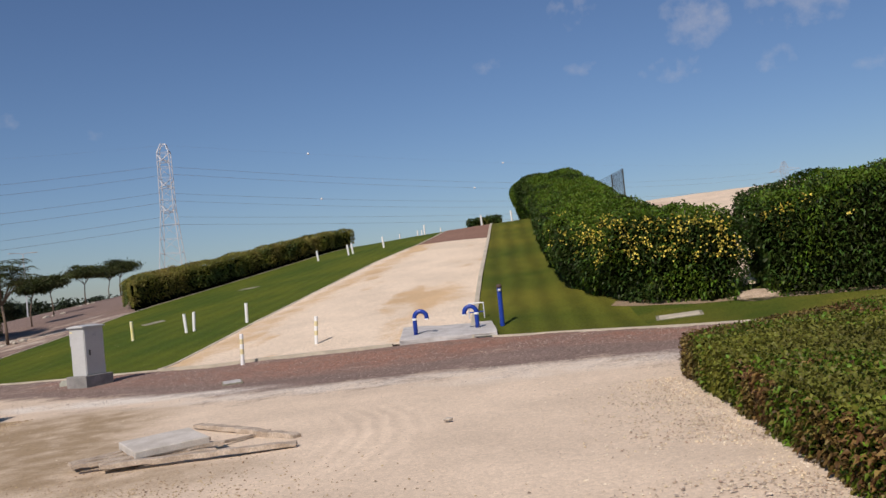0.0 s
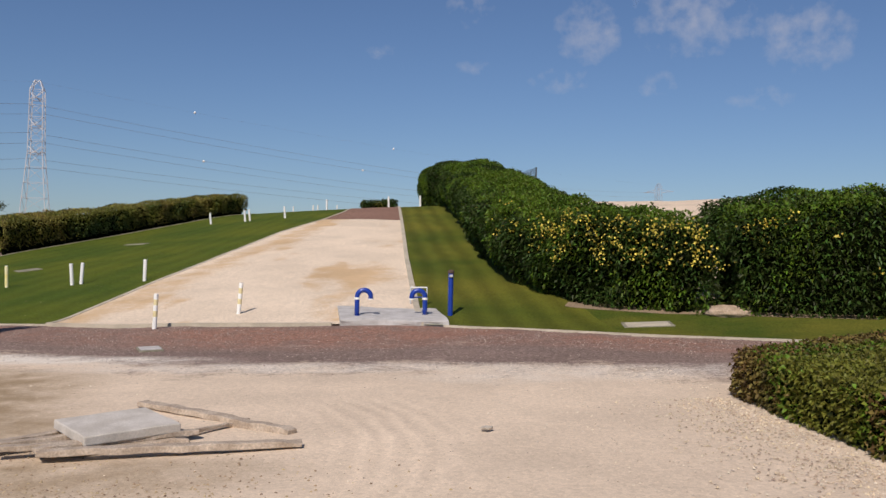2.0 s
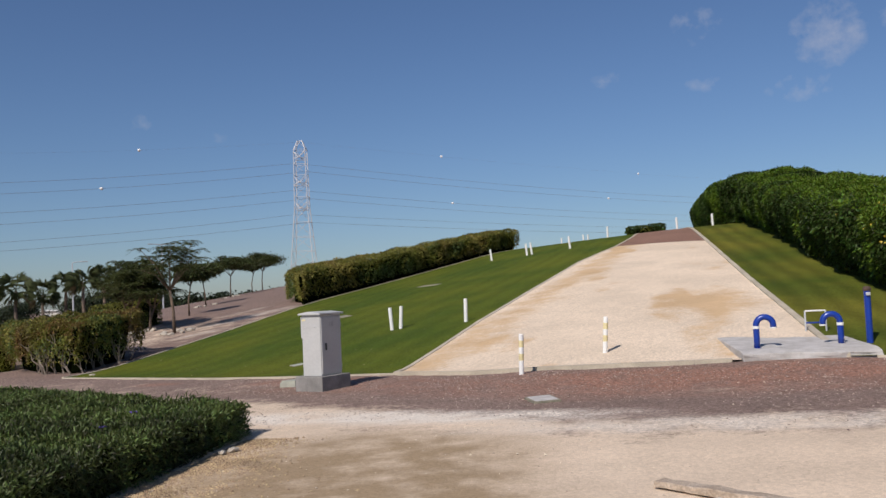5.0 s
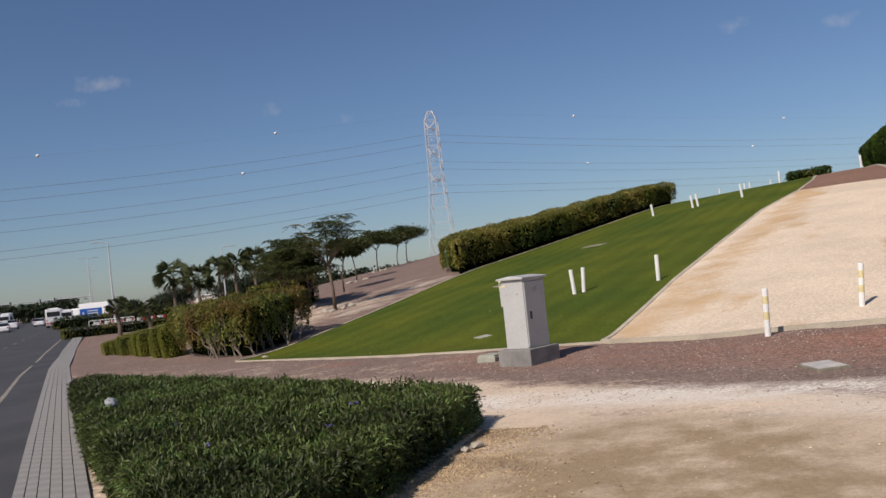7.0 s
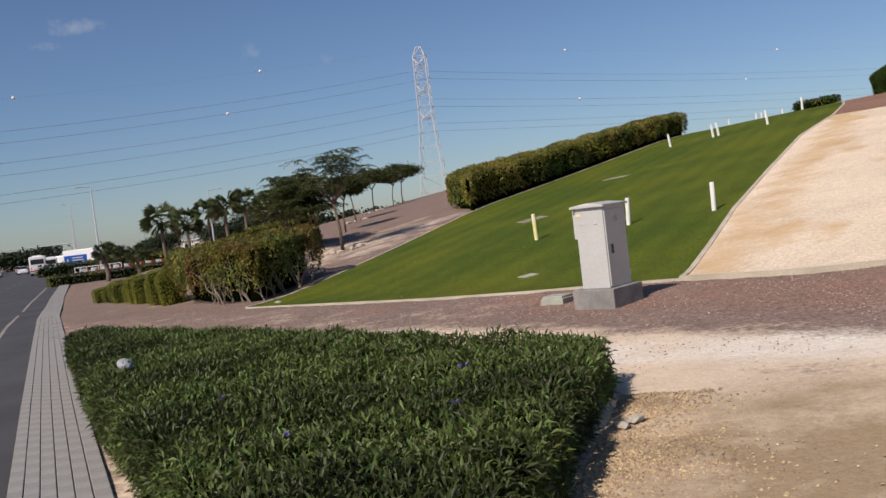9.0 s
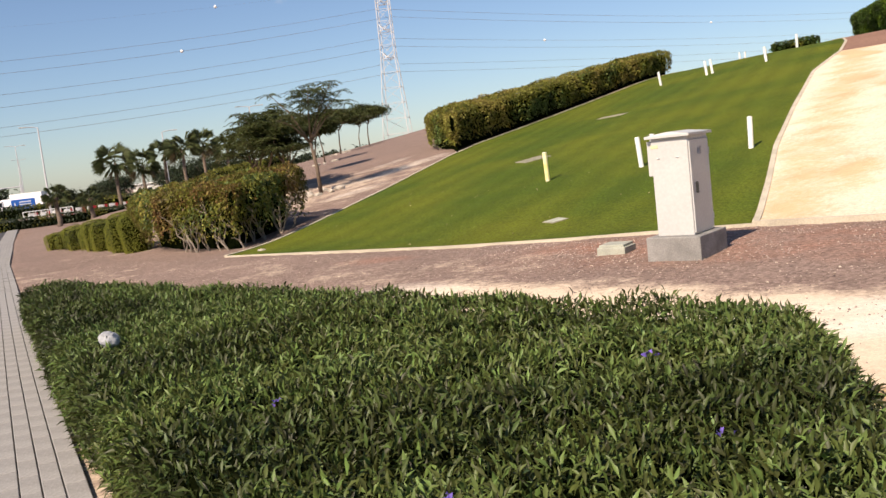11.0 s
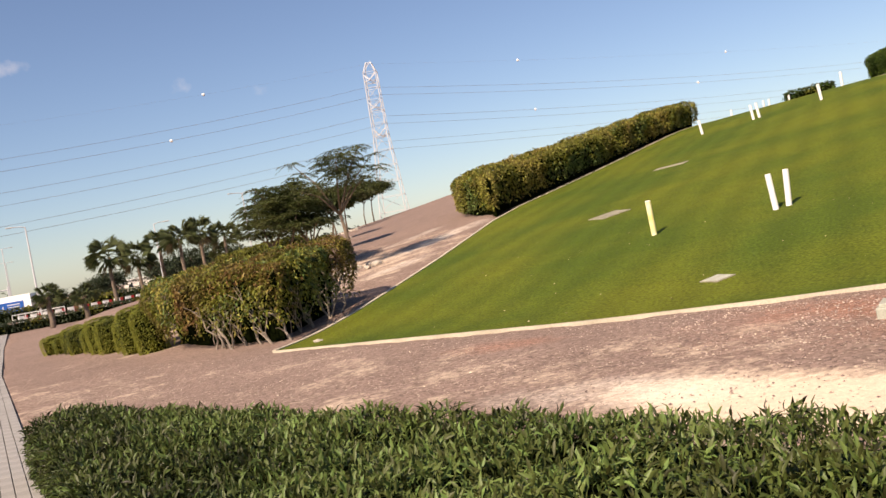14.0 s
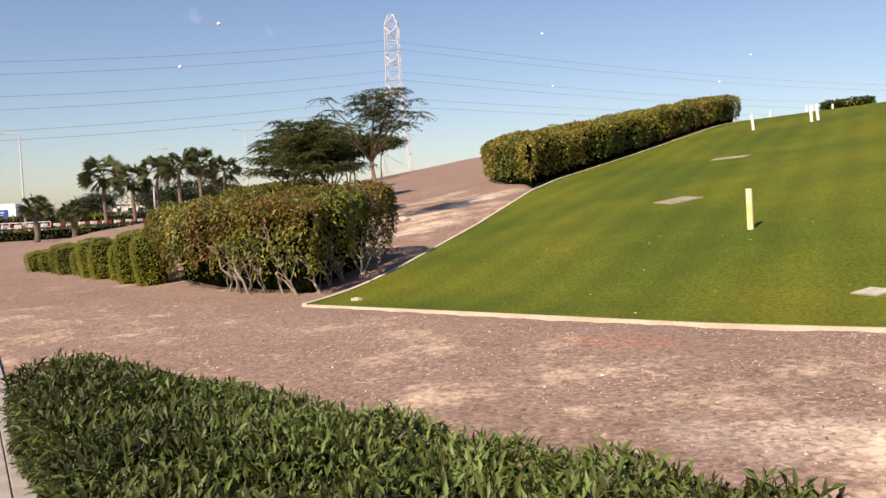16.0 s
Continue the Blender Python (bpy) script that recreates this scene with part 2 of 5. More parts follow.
grit_yellow = material("yellowish grit", (0.41, 0.295, 0.175), 0.95, 0.2, 2, 40, 0.0, island=0.35)
fence_green = material("dark fence coating", (0.05, 0.06, 0.06), 0.6, 0.1, 4, 30, 0.0)
paver_mat = material("grey concrete paver", (0.29, 0.28, 0.26), 0.9, 0.12, 2, 50, 0.25)
car_white = material("white car paint", (0.80, 0.80, 0.80), 0.25, 0.02, 1, 5, 0.0)
car_silver = material("silver car paint", (0.45, 0.46, 0.48), 0.3, 0.02, 1, 5, 0.0, metal=0.4)
car_red = material("red paint", (0.45, 0.03, 0.03), 0.35, 0.04, 1, 5, 0.0)
dark_glass = material("dark vehicle glass", (0.02, 0.025, 0.03), 0.08, 0.05, 1, 5, 0.0)
rubber = material("black rubber", (0.02, 0.02, 0.02), 0.9, 0.1, 4, 30, 0.1)
sign_blue = material("blue road sign", (0.015, 0.13, 0.50), 0.4, 0.03, 1, 10, 0.0)
lamp_grey = material("grey painted steel pole", (0.52, 0.53, 0.54), 0.5, 0.05, 1, 10, 0.0)
wall_cream = material("cream render", (0.66, 0.62, 0.54), 0.9, 0.08, 1, 20, 0.1)
dark_joint = material("dark sandy joint", (0.10, 0.085, 0.07), 0.95, 0.2, 4, 50, 0.1)
lid_dark = material("mossy worn concrete", (0.27, 0.25, 0.18), 0.9, 0.2, 5, 50, 0.2)
flower_violet = leaf_material("violet flowers", (0.22, 0.16, 0.55), (0.18, 0.12, 0.45), 2.0, 0.2)
earth_soil = material("dry brown soil", (0.27, 0.19, 0.115), 0.95, 0.3, 3, 40, 0.5, tint=(0.24, 0.18, 0.11))
leaf_clip = leaf_material("yellow-green clipped leaves", (0.290, 0.280, 0.042), (0.160, 0.185, 0.032), 0.35, 0.4)
# The far pylon's white steel, greyed and blued to put haze into its colour.
hazy_steel = material("grey lattice steel with painted distance haze", (0.36, 0.38, 0.42), 0.6, 0.06, 1, 10, 0.0)
plinth_grey = material("stained grey concrete", (0.27, 0.26, 0.24), 0.9, 0.2, 4, 60, 0.25)
litter_tan = material("dry tan litter", (0.58, 0.45, 0.31), 0.95, 0.25, 2, 40, 0.0, island=0.35)
heap_soil = material("loose sandy soil", (0.46, 0.35, 0.25), 0.95, 0.3, 5, 40, 0.5, tint=(0.36, 0.27, 0.18))


# ---- mesh helpers ----
def mesh_object(name, verts, faces, mat, parent=None, smooth=False):
    me = bpy.data.meshes.new(name)
    me.from_pydata([tuple(v) for v in verts], [], [tuple(f) for f in faces])
    me.materials.append(mat)
    if smooth:
        me.polygons.foreach_set("use_smooth", [True] * len(me.polygons))
    me.update()
    ob = new(name, me)
    ob.parent = parent
    return ob


def part(name, bm, mat, parent=None, label="", smooth=False):
    me = bpy.data.meshes.new(name)
    bm.normal_update()
    bm.to_mesh(me)
    bm.free()
    me.materials.append(mat)
    if smooth:
        me.polygons.foreach_set("use_smooth", [True] * len(me.polygons))
    ob = new(name, me)
    ob.parent = parent
    if label:
        tagged(ob, label)
    return ob


def empty(name, m, label, category, group="", kind=""):
    ob = new(name)
    ob.matrix_world = m
    return tagged(ob, label, category, group, kind)


def add_box(bm, cx, cy, cz, sx, sy, sz, bevel=0.0, turn=None):
    made = bmesh.ops.create_cube(bm, size=1.0)["verts"]
    bmesh.ops.scale(bm, verts=made, vec=(sx, sy, sz))
    if bevel:
        edges = list({e for v in made for e in v.link_edges})
        made = [v for v in bmesh.ops.bevel(bm, geom=edges, offset=bevel, segments=2, affect="EDGES", profile=0.5)["verts"]]
    if turn is not None:
        bmesh.ops.transform(bm, matrix=turn, verts=made)
    bmesh.ops.translate(bm, verts=made, vec=(cx, cy, cz))
    return bm


def box(sx, sy, sz, cx=0, cy=0, cz=0, bevel=0.0, turn=None):
    return add_box(bmesh.new(), cx, cy, cz, sx, sy, sz, bevel, turn)


def add_tube(bm, points, radii, sides=8, cap=True):
    """A tube along points, with a radius at each."""
    points = [Vector(p) for p in points]
    if not hasattr(radii, "__len__"):
        radii = [radii] * len(points)
    rings, side = [], None
    for i, p in enumerate(points):
        way = (points[min(i + 1, len(points) - 1)] - points[max(i - 1, 0)]).normalized()
        if side is None:
            side = way.orthogonal().normalized()
        side = (side - way * side.dot(way)).normalized()
        up = way.cross(side)
        rings.append([bm.verts.new(p + (side * math.cos(a) + up * math.sin(a)) * radii[i])
                      for a in (2 * math.pi * k / sides for k in range(sides))])
    for a, b in zip(rings, rings[1:]):
        for k in range(sides):
            bm.faces.new((a[k], a[(k + 1) % sides], b[(k + 1) % sides], b[k]))
    if cap:
        bm.faces.new(rings[0][::-1]), bm.faces.new(rings[-1])
    return bm


def tube(points, radii, sides=8):
    return add_tube(bmesh.new(), points, radii, sides)


# ---- lie of the land ----
EDGE_X = (-60, -40, -21, -18, -15.1, -12.8, -10.1, -7.8, -5.5, -3.3, -0.7, 0.9, 3.2, 5.2, 6.6, 12, 40)
EDGE_Y = (50, 40, 30.1, 28.6, 27.1, 26.25, 25.6, 24.3, 23.4, 23.1, 23.1, 22.7, 20.9, 19.75, 19.0, 16.8, 8)


def edge(x):
    """Where the mound's foot lies, in y."""
    return np.interp(x, EDGE_X, EDGE_Y)


def step(a, b, v):
    s = np.clip((np.asarray(v, float) - a) / (b - a), 0, 1)
    return s * s * (3 - 2 * s)


def flat(x, y):
    x, y = np.asarray(x, float), np.asarray(y, float)
    hump = 0.11 * step(20.6, 23.4, y) * np.exp(-((x + 4.0) / 3.6) ** 4) - 0.06 * np.exp(-((y - 20.3) / 1.5) ** 2 - ((x + 5.5) / 4.5) ** 4)
    return -0.1 + 0.028 * np.clip(x, -40, 25) + 0.012 * np.clip(y, 8, 40) + hump


def height(x, y):
    """The ground's height: a gently sloping yard and the grassy mound behind it."""
    x, y = np.asarray(x, float), np.asarray(y, float)
    e = edge(x)
    d = np.maximum(y - e, 0)
    ease = np.interp(x, (-14, -9, 0, 2.5), (3.0, 0.8, 0.8, 3.0))
    rise = np.where(d < ease, d * d / (2 * ease), d - ease / 2) * np.clip(0.1355 + 0.0016 * x, 0.06, 0.15)
    low = flat(x, np.minimum(y, e))
    beside = x * 0.756 + y * 0.655 - (0.04 - 0.024 * (-0.655 * x + 0.756 * y - 21.0))
    rise = rise * step(0, 6, beside) * (1 - step(-42, -54, x))
    top = 4.85 + 0.05 * np.clip(x, -30, 5) + 0.035 * np.clip(y - 60, 0, 50) - low
    k = 0.5
    h = np.clip(0.5 + 0.5 * (top - rise) / k, 0, 1)
    rise = top * (1 - h) + rise * h - k * h * (1 - h)
    rise = rise * (1 - step(115, 170, y))
    return low + rise


def polyline(points, v):
    """The point at the share v of a line's length."""
    p = np.array(points, float)
    s = np.r_[0, np.cumsum(np.hypot(*np.diff(p, axis=0).T))]
    v = np.asarray(v) * s[-1]
    return np.stack([np.interp(v, s, p[:, 0]), np.interp(v, s, p[:, 1])], -1)


def draped(name, front, back, left, right, nu, nv, mat, lift=0.03, mask=None):
    """A sheet laid on the land inside four lines (front and back run left to right, left and right run front to back)."""
    u, v = np.linspace(0, 1, nu + 1), np.linspace(0, 1, nv + 1)
    f, b, l, r = polyline(front, u), polyline(back, u), polyline(left, v), polyline(right, v)
    U, V = u[None, :, None], v[:, None, None]
    p = ((1 - V) * f[None] + V * b[None] + (1 - U) * l[:, None] + U * r[:, None]
         - (1 - U) * (1 - V) * f[0] - U * (1 - V) * f[-1] - (1 - U) * V * b[0] - U * V * b[-1]).reshape(-1, 2)
    z = height(p[:, 0], p[:, 1]) + lift
    w = nu + 1
    faces = [(j * w + i, j * w + i + 1, (j + 1) * w + i + 1, (j + 1) * w + i) for j in range(nv) for i in range(nu)]
    ob = mesh_object(name, np.c_[p, z], faces, mat, smooth=True)
    if mask is not None:
        a = ob.data.attributes.new("sandy", "FLOAT", "POINT")
        a.data.foreach_set("value", mask(p[:, 0], p[:, 1]).astype(float))
    return ob


# the strip of paving beside the road: along it (s) and across it (n)
ALONG, ACROSS = np.array((-0.655, 0.756)), np.array((0.756, 0.655))


def strip_edge(s):
    """How far across the paving's inner edge lies."""
    return np.interp(s, (-60, 0, 20, 26, 35.8, 48.4, 68, 120, 400), (2.2, 0.6, 0.0, -0.17, -0.42, -0.72, -0.72, -0.2, 3.0))


def on_strip(s, n):
    return ALONG * s + ACROSS * (n + strip_edge(s))


def sandiness(x, y):
    """1 where pale sand lies, 0 where red gravel shows."""
    front = edge(x) - y
    yard = step(3.8, 8.0, front) * step(-12.5, -10.5, x)
    track = np.exp(-(((x + 9.7) * 0.60 + (y - 19.7)) / 1.0) ** 2) * step(-15.6, -13.0, x) * (1 - step(-7, -4, x))
    bare = np.exp(-(((x + 25) / 6) ** 2 + ((y - 42) / 7) ** 2)) * 0.5
    verge = step(-0.7, -0.1, -np.abs(x * ACROSS[0] + y * ACROSS[1] - strip_edge(x * ALONG[0] + y * ALONG[1]) - 0.2)) * 0.5 * (1 - step(21, 23, y))
    behind = step(2.4, 3.2, x) * step(0.5, 2.0, -front) * 0.9
    beside = 0.22 * (1 - step(-13, -11, x)) * step(0.3, 1.5, front)
    streak = np.exp(-((front - 2.2 + 0.4 * np.sin(x * 0.7)) / 0.35) ** 2) * 0.25 * step(-8, -4, x)
    return np.clip(np.maximum.reduce([yard, track, bare, verge, behind, streak, beside]), 0, 1)


# ---- ground ----
def axis(fine_from, fine_to, pitch, far_from, far_to):
    a = list(np.arange(fine_from, fine_to + 1e-6, pitch))
    s = pitch
    while a[-1] < far_to:
        s *= 1.25
        a.append(a[-1] + s)
    s = pitch
    while a[0] > far_from:
        s *= 1.25
        a.insert(0, a[0] - s)
    return np.array(a)


gx, gy = axis(-45, 14, 0.3, -3000, 3000), axis(0, 62, 0.3, -2500, 3500)
GX, GY = np.meshgrid(gx, gy)
px, py = GX.ravel(), GY.ravel()
gz = height(px, py)
inside = step(0.0, 0.7, py - edge(px)) * step(-20.6, -20.0, px) * (1 - step(60, 62, py)) * (1 - step(13, 16, px))
gz = gz - 0.12 * inside
near = (np.abs(px + 15) < 40) & (np.abs(py - 25) < 35)
gz = gz + np.where(near, 0.02 * np.array([noise.noise((x * 0.8, y * 0.8, 0)) for x, y in zip(px, py)]), 0)
w = len(gx)
side_of_road = (px * ACROSS[0] + py * ACROSS[1]) - strip_edge(px * ALONG[0] + py * ALONG[1])
gz = np.where(side_of_road < -0.3, gz - 0.22, gz)
faces = [(j * w + i, j * w + i + 1, (j + 1) * w + i + 1, (j + 1) * w + i) for j in range(len(gy) - 1) for i in range(w - 1)]
ground = tagged(mesh_object("ground", np.c_[px, py, gz], faces, earth, smooth=True), "pale sand and reddish gravel ground", "ground", kind="structure")
value = ground.data.attributes.new("sandy", "FLOAT", "POINT")
value.data.foreach_set("value", sandiness(px, py).astype(float))



def blob(x, y, cx, cy, rx, ry, turn=0.0):
    c, s = math.cos(radians(turn)), math.sin(radians(turn))
    u, v = ((x - cx) * c + (y - cy) * s) / rx, (-(x - cx) * s + (y - cy) * c) / ry
    return np.exp(-(u * u + v * v) ** 2)


stain_maps = {
    "damp": blob(px, py, -8.0, 15.6, 2.0, 2.3, 20) + 0.9 * blob(px, py, -7.2, 12.8, 2.2, 1.8, 0) + 0.7 * blob(px, py, -5.0, 11.0, 2.0, 0.8, 0),
    "chalk": blob(px, py, -8.3, 19.2, 3.4, 0.75, -12) + 0.6 * blob(px, py, -3.5, 17.3, 4.0, 0.6, -4) + 0.4 * blob(px, py, -14.4, 22.8, 1.4, 0.6, -25) + 0.5 * blob(px, py, 1.0, 16.2, 3.0, 0.8, 5)
             + 0.45 * blob(px, py, -21.6, 45.6, 0.8, 3.2, -20) + 0.4 * blob(px, py, -21.6, 40.0, 0.6, 1.6, -30) + 0.3 * blob(px, py, -23.5, 49.0, 0.7, 2.5, -20),
    "rust": 0.5 * blob(px, py, 6.8, 48.0, 2.2, 1.6, -60) + 0.6 * np.exp(-((edge(px) - 1.6 - py) / 1.7) ** 4) * step(-16, -10, px) + 1.3 * blob(px, py, -1.5, 22.1, 1.7, 0.75, 6) + 0.6 * blob(px, py, -4.6, 22.0, 2.0, 0.8, -10) + 0.7 * blob(px, py, -16.1, 26.4, 1.0, 0.35, -28) + 0.6 * blob(px, py, -11.8, 25.0, 1.5, 0.6, -20) + 0.5 * blob(px, py, 2.4, 20.2, 1.5, 0.5, -30),
}
far_from, bearing = np.hypot(px - TYRES[0], py - TYRES[1]), np.degrees(np.arctan2(py - TYRES[1], px - TYRES[0]))
stain_maps["tyre"] = np.exp(-((far_from - 5.3) / 0.6) ** 4) * step(-22, -12, bearing) * (1 - step(20, 32, bearing))
for stain_name, values in stain_maps.items():
    layer = ground.data.attributes.new(stain_name, "FLOAT", "POINT")
    layer.data.foreach_set("value", np.clip(values, 0, 1).astype(float))

PATH_LEFT = [(-9.95, 25.57), (-9.53, 28.5), (-9.05, 32.2), (-8.1, 37.6), (-6.62, 45.2), (-5.0, 50.2)]
PATH_RIGHT = [(-1.30, 23.1), (-1.25, 34), (-1.05, 47.8)]
TOP_LEFT, TOP_RIGHT = [(-5.0, 50.2), (-4.1, 54.5), (-3.7, 58), (-3.2, 90)], [(-1.05, 47.8), (-0.95, 58), (-0.9, 90)]
LAWN_LEFT = [(-21, 30.1), (-20.5, 34), (-20.1, 39), (-19.8, 46), (-19.3, 49), (-11.2, 70), (-10.0, 96)]


def front_line(a, b, n=24):
    xs = np.linspace(a, b, n)
    return [(x, float(edge(x))) for x in xs]


def brown(x, y):
    patch = np.array([noise.noise((a * 0.45, b * 0.22, 3.0)) + 0.5 * noise.noise((a * 1.3, b * 0.8, 7.0)) for a, b in zip(x, y)])
    return np.clip(0.55 * step(0.12, 0.55, patch) + np.exp(-((x + 8.0 - (y - 33) * 0.22) / 0.9) ** 2) * 0.62 + np.exp(-(((x + 2.8) / 1.2) ** 2 + ((y - 30.5) / 2.0) ** 2)), 0, 1)


tagged(draped("lawn", front_line(-21, -9.95), [(-10.0, 96), (-3.2, 90)], LAWN_LEFT, PATH_LEFT + TOP_LEFT[1:], 60, 120, grass),
       "short green mown grass on the slope", "lawn", kind="structure")
HEDGE_FOOT = [(2.7, 25.4), (2.1, 28.5), (1.9, 34), (2.1, 47), (1.8, 58), (1.2, 90)]
tagged(draped("lawn", front_line(-1.30, 2.7), [(-0.9, 90), (1.2, 90)], PATH_RIGHT + TOP_RIGHT[1:], [(2.7, float(edge(2.7)))] + HEDGE_FOOT, 20, 110, dry_grass),
       "green grass strip with mowing stripes and dry patches", "lawn", kind="structure")
tagged(draped("lawn", front_line(2.7, 30), [(2.7, 25.4), (5.4, 24.6), (12, 22.5), (30, 17)], [(2.7, float(edge(2.7))), (2.7, 25.4)], [(30, float(edge(30))), (30, 17)], 60, 16, verge_grass),
       "narrow grass verge in front of the tall hedge", "lawn", kind="structure")
tagged(draped("path", front_line(-9.95, -1.30), [(-5.0, 50.2), (-1.05, 47.8)], PATH_LEFT, PATH_RIGHT, 50, 100, path_sand, 0.04, brown),
       "wide pale sandy track climbing the mound", "path", kind="structure")
tagged(draped("path", [(-5.0, 50.2), (-1.05, 47.8)], [(-3.2, 90), (-0.9, 90)], TOP_LEFT, TOP_RIGHT, 16, 40, red_earth, 0.04, lambda x, y: x * 0),
       "red gravel at the top of the track", "path", kind="structure")


def strip_line(name, points, width, tall, mat, label, lift=0.0, step_long=0.5):
    """A low edging that follows the land."""
    p = np.array(points, float)
    total = np.hypot(*np.diff(p, axis=0).T).sum()
    n = max(2, int(total / step_long))
    q = polyline(points, np.linspace(0, 1, n + 1))
    way = np.gradient(q, axis=0)
    way /= np.linalg.norm(way, axis=1)[:, None]
    out = np.stack([-way[:, 1], way[:, 0]], 1) * width / 2
    a, b = q + out, q - out
    zc = height(q[:, 0], q[:, 1]) + lift
    verts = []
    for i in range(n + 1):
        verts += [(*a[i], zc[i] - 0.15), (*a[i], zc[i] + tall), (*b[i], zc[i] + tall), (*b[i], zc[i] - 0.15)]
    faces = [(4 * i + k, 4 * i + 4 + k, 4 * i + 4 + (k + 1) % 4, 4 * i + (k + 1) % 4) for i in range(n) for k in range(4)]
    faces += [(0, 1, 2, 3), (4 * n + 3, 4 * n + 2, 4 * n + 1, 4 * n)]
    return tagged(mesh_object(name, verts, faces, mat), label, "kerb", kind="structure")


strip_line("kerb", front_line(-21, -9.95, 30), 0.07, 0.035, kerb_stone, "thin cream concrete edging of the lawn")
strip_line("kerb", front_line(-9.95, -3.2, 20), 0.09, 0.07, kerb_stone, "thin cream concrete edging of the track")
strip_line("kerb", front_line(-0.8, 30, 40), 0.07, 0.035, kerb_stone, "thin cream concrete edging of the lawn")
strip_line("kerb", LAWN_LEFT, 0.08, 0.05, kerb_stone, "thin concrete edging up the slope")
strip_line("kerb", PATH_LEFT + TOP_LEFT[1:], 0.10, 0.06, kerb_stone, "thin concrete edging between lawn and track")
strip_line("kerb", PATH_RIGHT + TOP_RIGHT[1:], 0.14, 0.08, kerb_stone, "thin concrete edging between track and grass")

# ---- road ----
S = np.arange(-40, 400, 2.0)
road_pts = []
for s in S:
    for n in (-0.72, -3.5, -8.0, -15.0, -22.0):
        x, y = on_strip(s, n)
        road_pts.append((x, y, float(flat(x, y)) - 0.06))
faces = [(5 * j + i, 5 * j + 5 + i, 5 * j + 6 + i, 5 * j + 1 + i) for j in range(len(S) - 1) for i in range(4)]
tagged(mesh_object("road", road_pts, faces, asphalt, smooth=True), "dark grey asphalt road with worn lines", "road", kind="structure")


def flat_quad_line(name, s0, s1, n0, n1, mat, label, lift=0.004):
    """A painted line on the road, from s0 to s1 along it and n0 to n1 across."""
    verts, count = [], max(1, int((s1 - s0) / 2))
    for s in np.linspace(s0, s1, count + 1):
        for n in (n0, n1):
            x, y = on_strip(s, n)
            verts.append((x, y, float(flat(x, y)) - 0.06 + lift))
    faces = [(2 * i, 2 * i + 2, 2 * i + 3, 2 * i + 1) for i in range(count)]
    return tagged(mesh_object(name, verts, faces, mat), label, "road marking", kind="structure")


worn_line = material("worn cream road paint", (0.30, 0.27, 0.22), 0.9, 0.25, 2, 40, 0.1)
flat_quad_line("road_line", -10, 160, -1.80, -1.68, worn_line, "worn cream line along the road's edge")
for k in range(14):
    flat_quad_line("road_line", 24 + k * 9, 27 + k * 9, -5.6, -5.48, worn_line, "short worn lane line on the asphalt")

# ---- leaves and hedges ----
rng = np.random.default_rng(7)


def unit(v):
    return v / np.maximum(np.linalg.norm(v, axis=-1, keepdims=True), 1e-9)


def leaves(name, at, aim, long, wide, mat, parent, label="", droop=0.25, fold=0.25, spread=0.7):
    """Folded, slightly bent leaves at the points, each about along its aim."""
    n = len(at)
    way = unit(aim + rng.normal(0, spread, (n, 3)))
    size = long * rng.uniform(0.6, 1.25, (n, 1))
    side = unit(np.cross(way, rng.normal(0, 1, (n, 3)) * 0.5 + np.array((0, 0, 1.0))))
    up = np.cross(side, way)
    half = side * size * wide / long / 2
    mid = at + way * size * 0.5 + up * size * 0.06
    tip = at + way * size - np.array((0, 0, 1)) * size * droop
    lift = up * size * wide / long * fold
    v = np.stack([at, mid, tip, mid + half + lift, mid - half + lift], 1).reshape(-1, 3)
    b = np.arange(n)[:, None] * 5
    f = np.concatenate([b + np.array(t) for t in ((0, 3, 1), (0, 1, 4), (3, 2, 1), (1, 2, 4))]).astype(np.int32)
    me = bpy.data.meshes.new(name)
    me.vertices.add(len(v))
    me.vertices.foreach_set("co", v.ravel())
    me.loops.add(f.size)
    me.loops.foreach_set("vertex_index", f.ravel())
    me.polygons.add(len(f))
    me.polygons.foreach_set("loop_start", np.arange(0, f.size, 3, dtype=np.int32))
    me.update(calc_edges=True)
    me.materials.append(mat)
    ob = new(name, me)
    ob.parent = parent
    tagged(ob, label, kind="stuff")
    return ob


def inside_polygon(poly, x, y):
    p = np.array(poly, float)
    hit = np.zeros(len(x), bool)
    for (x0, y0), (x1, y1) in zip(p, np.roll(p, -1, 0)):
        cross = ((y0 > y) != (y1 > y)) & (x < (x1 - x0) * (y - y0) / (y1 - y0 + 1e-12) + x0)
        hit ^= cross
    return hit


def edge_distance(poly, x, y):
    """Distance to the outline and the way out of it."""
    p = np.array(poly, float)
    best, out = np.full(len(x), 1e9), np.zeros((len(x), 2))
    area = np.sum(p[:, 0] * np.roll(p[:, 1], -1) - np.roll(p[:, 0], -1) * p[:, 1])
    turn = 1 if area > 0 else -1
    for a, b in zip(p, np.roll(p, -1, 0)):
        w = b - a
        s = np.clip(((x - a[0]) * w[0] + (y - a[1]) * w[1]) / (w @ w), 0, 1)
        d = np.hypot(x - a[0] - s * w[0], y - a[1] - s * w[1])
        n = turn * np.array((w[1], -w[0])) / np.linalg.norm(w)
        closer = d < best
        best = np.where(closer, d, best)
        out = np.where(closer[:, None], n, out)
    return best, out


def bumps(x, y, z, size):
    return np.array([noise.noise((a * size, b * size, c * size)) for a, b, c in zip(x, y, z)])


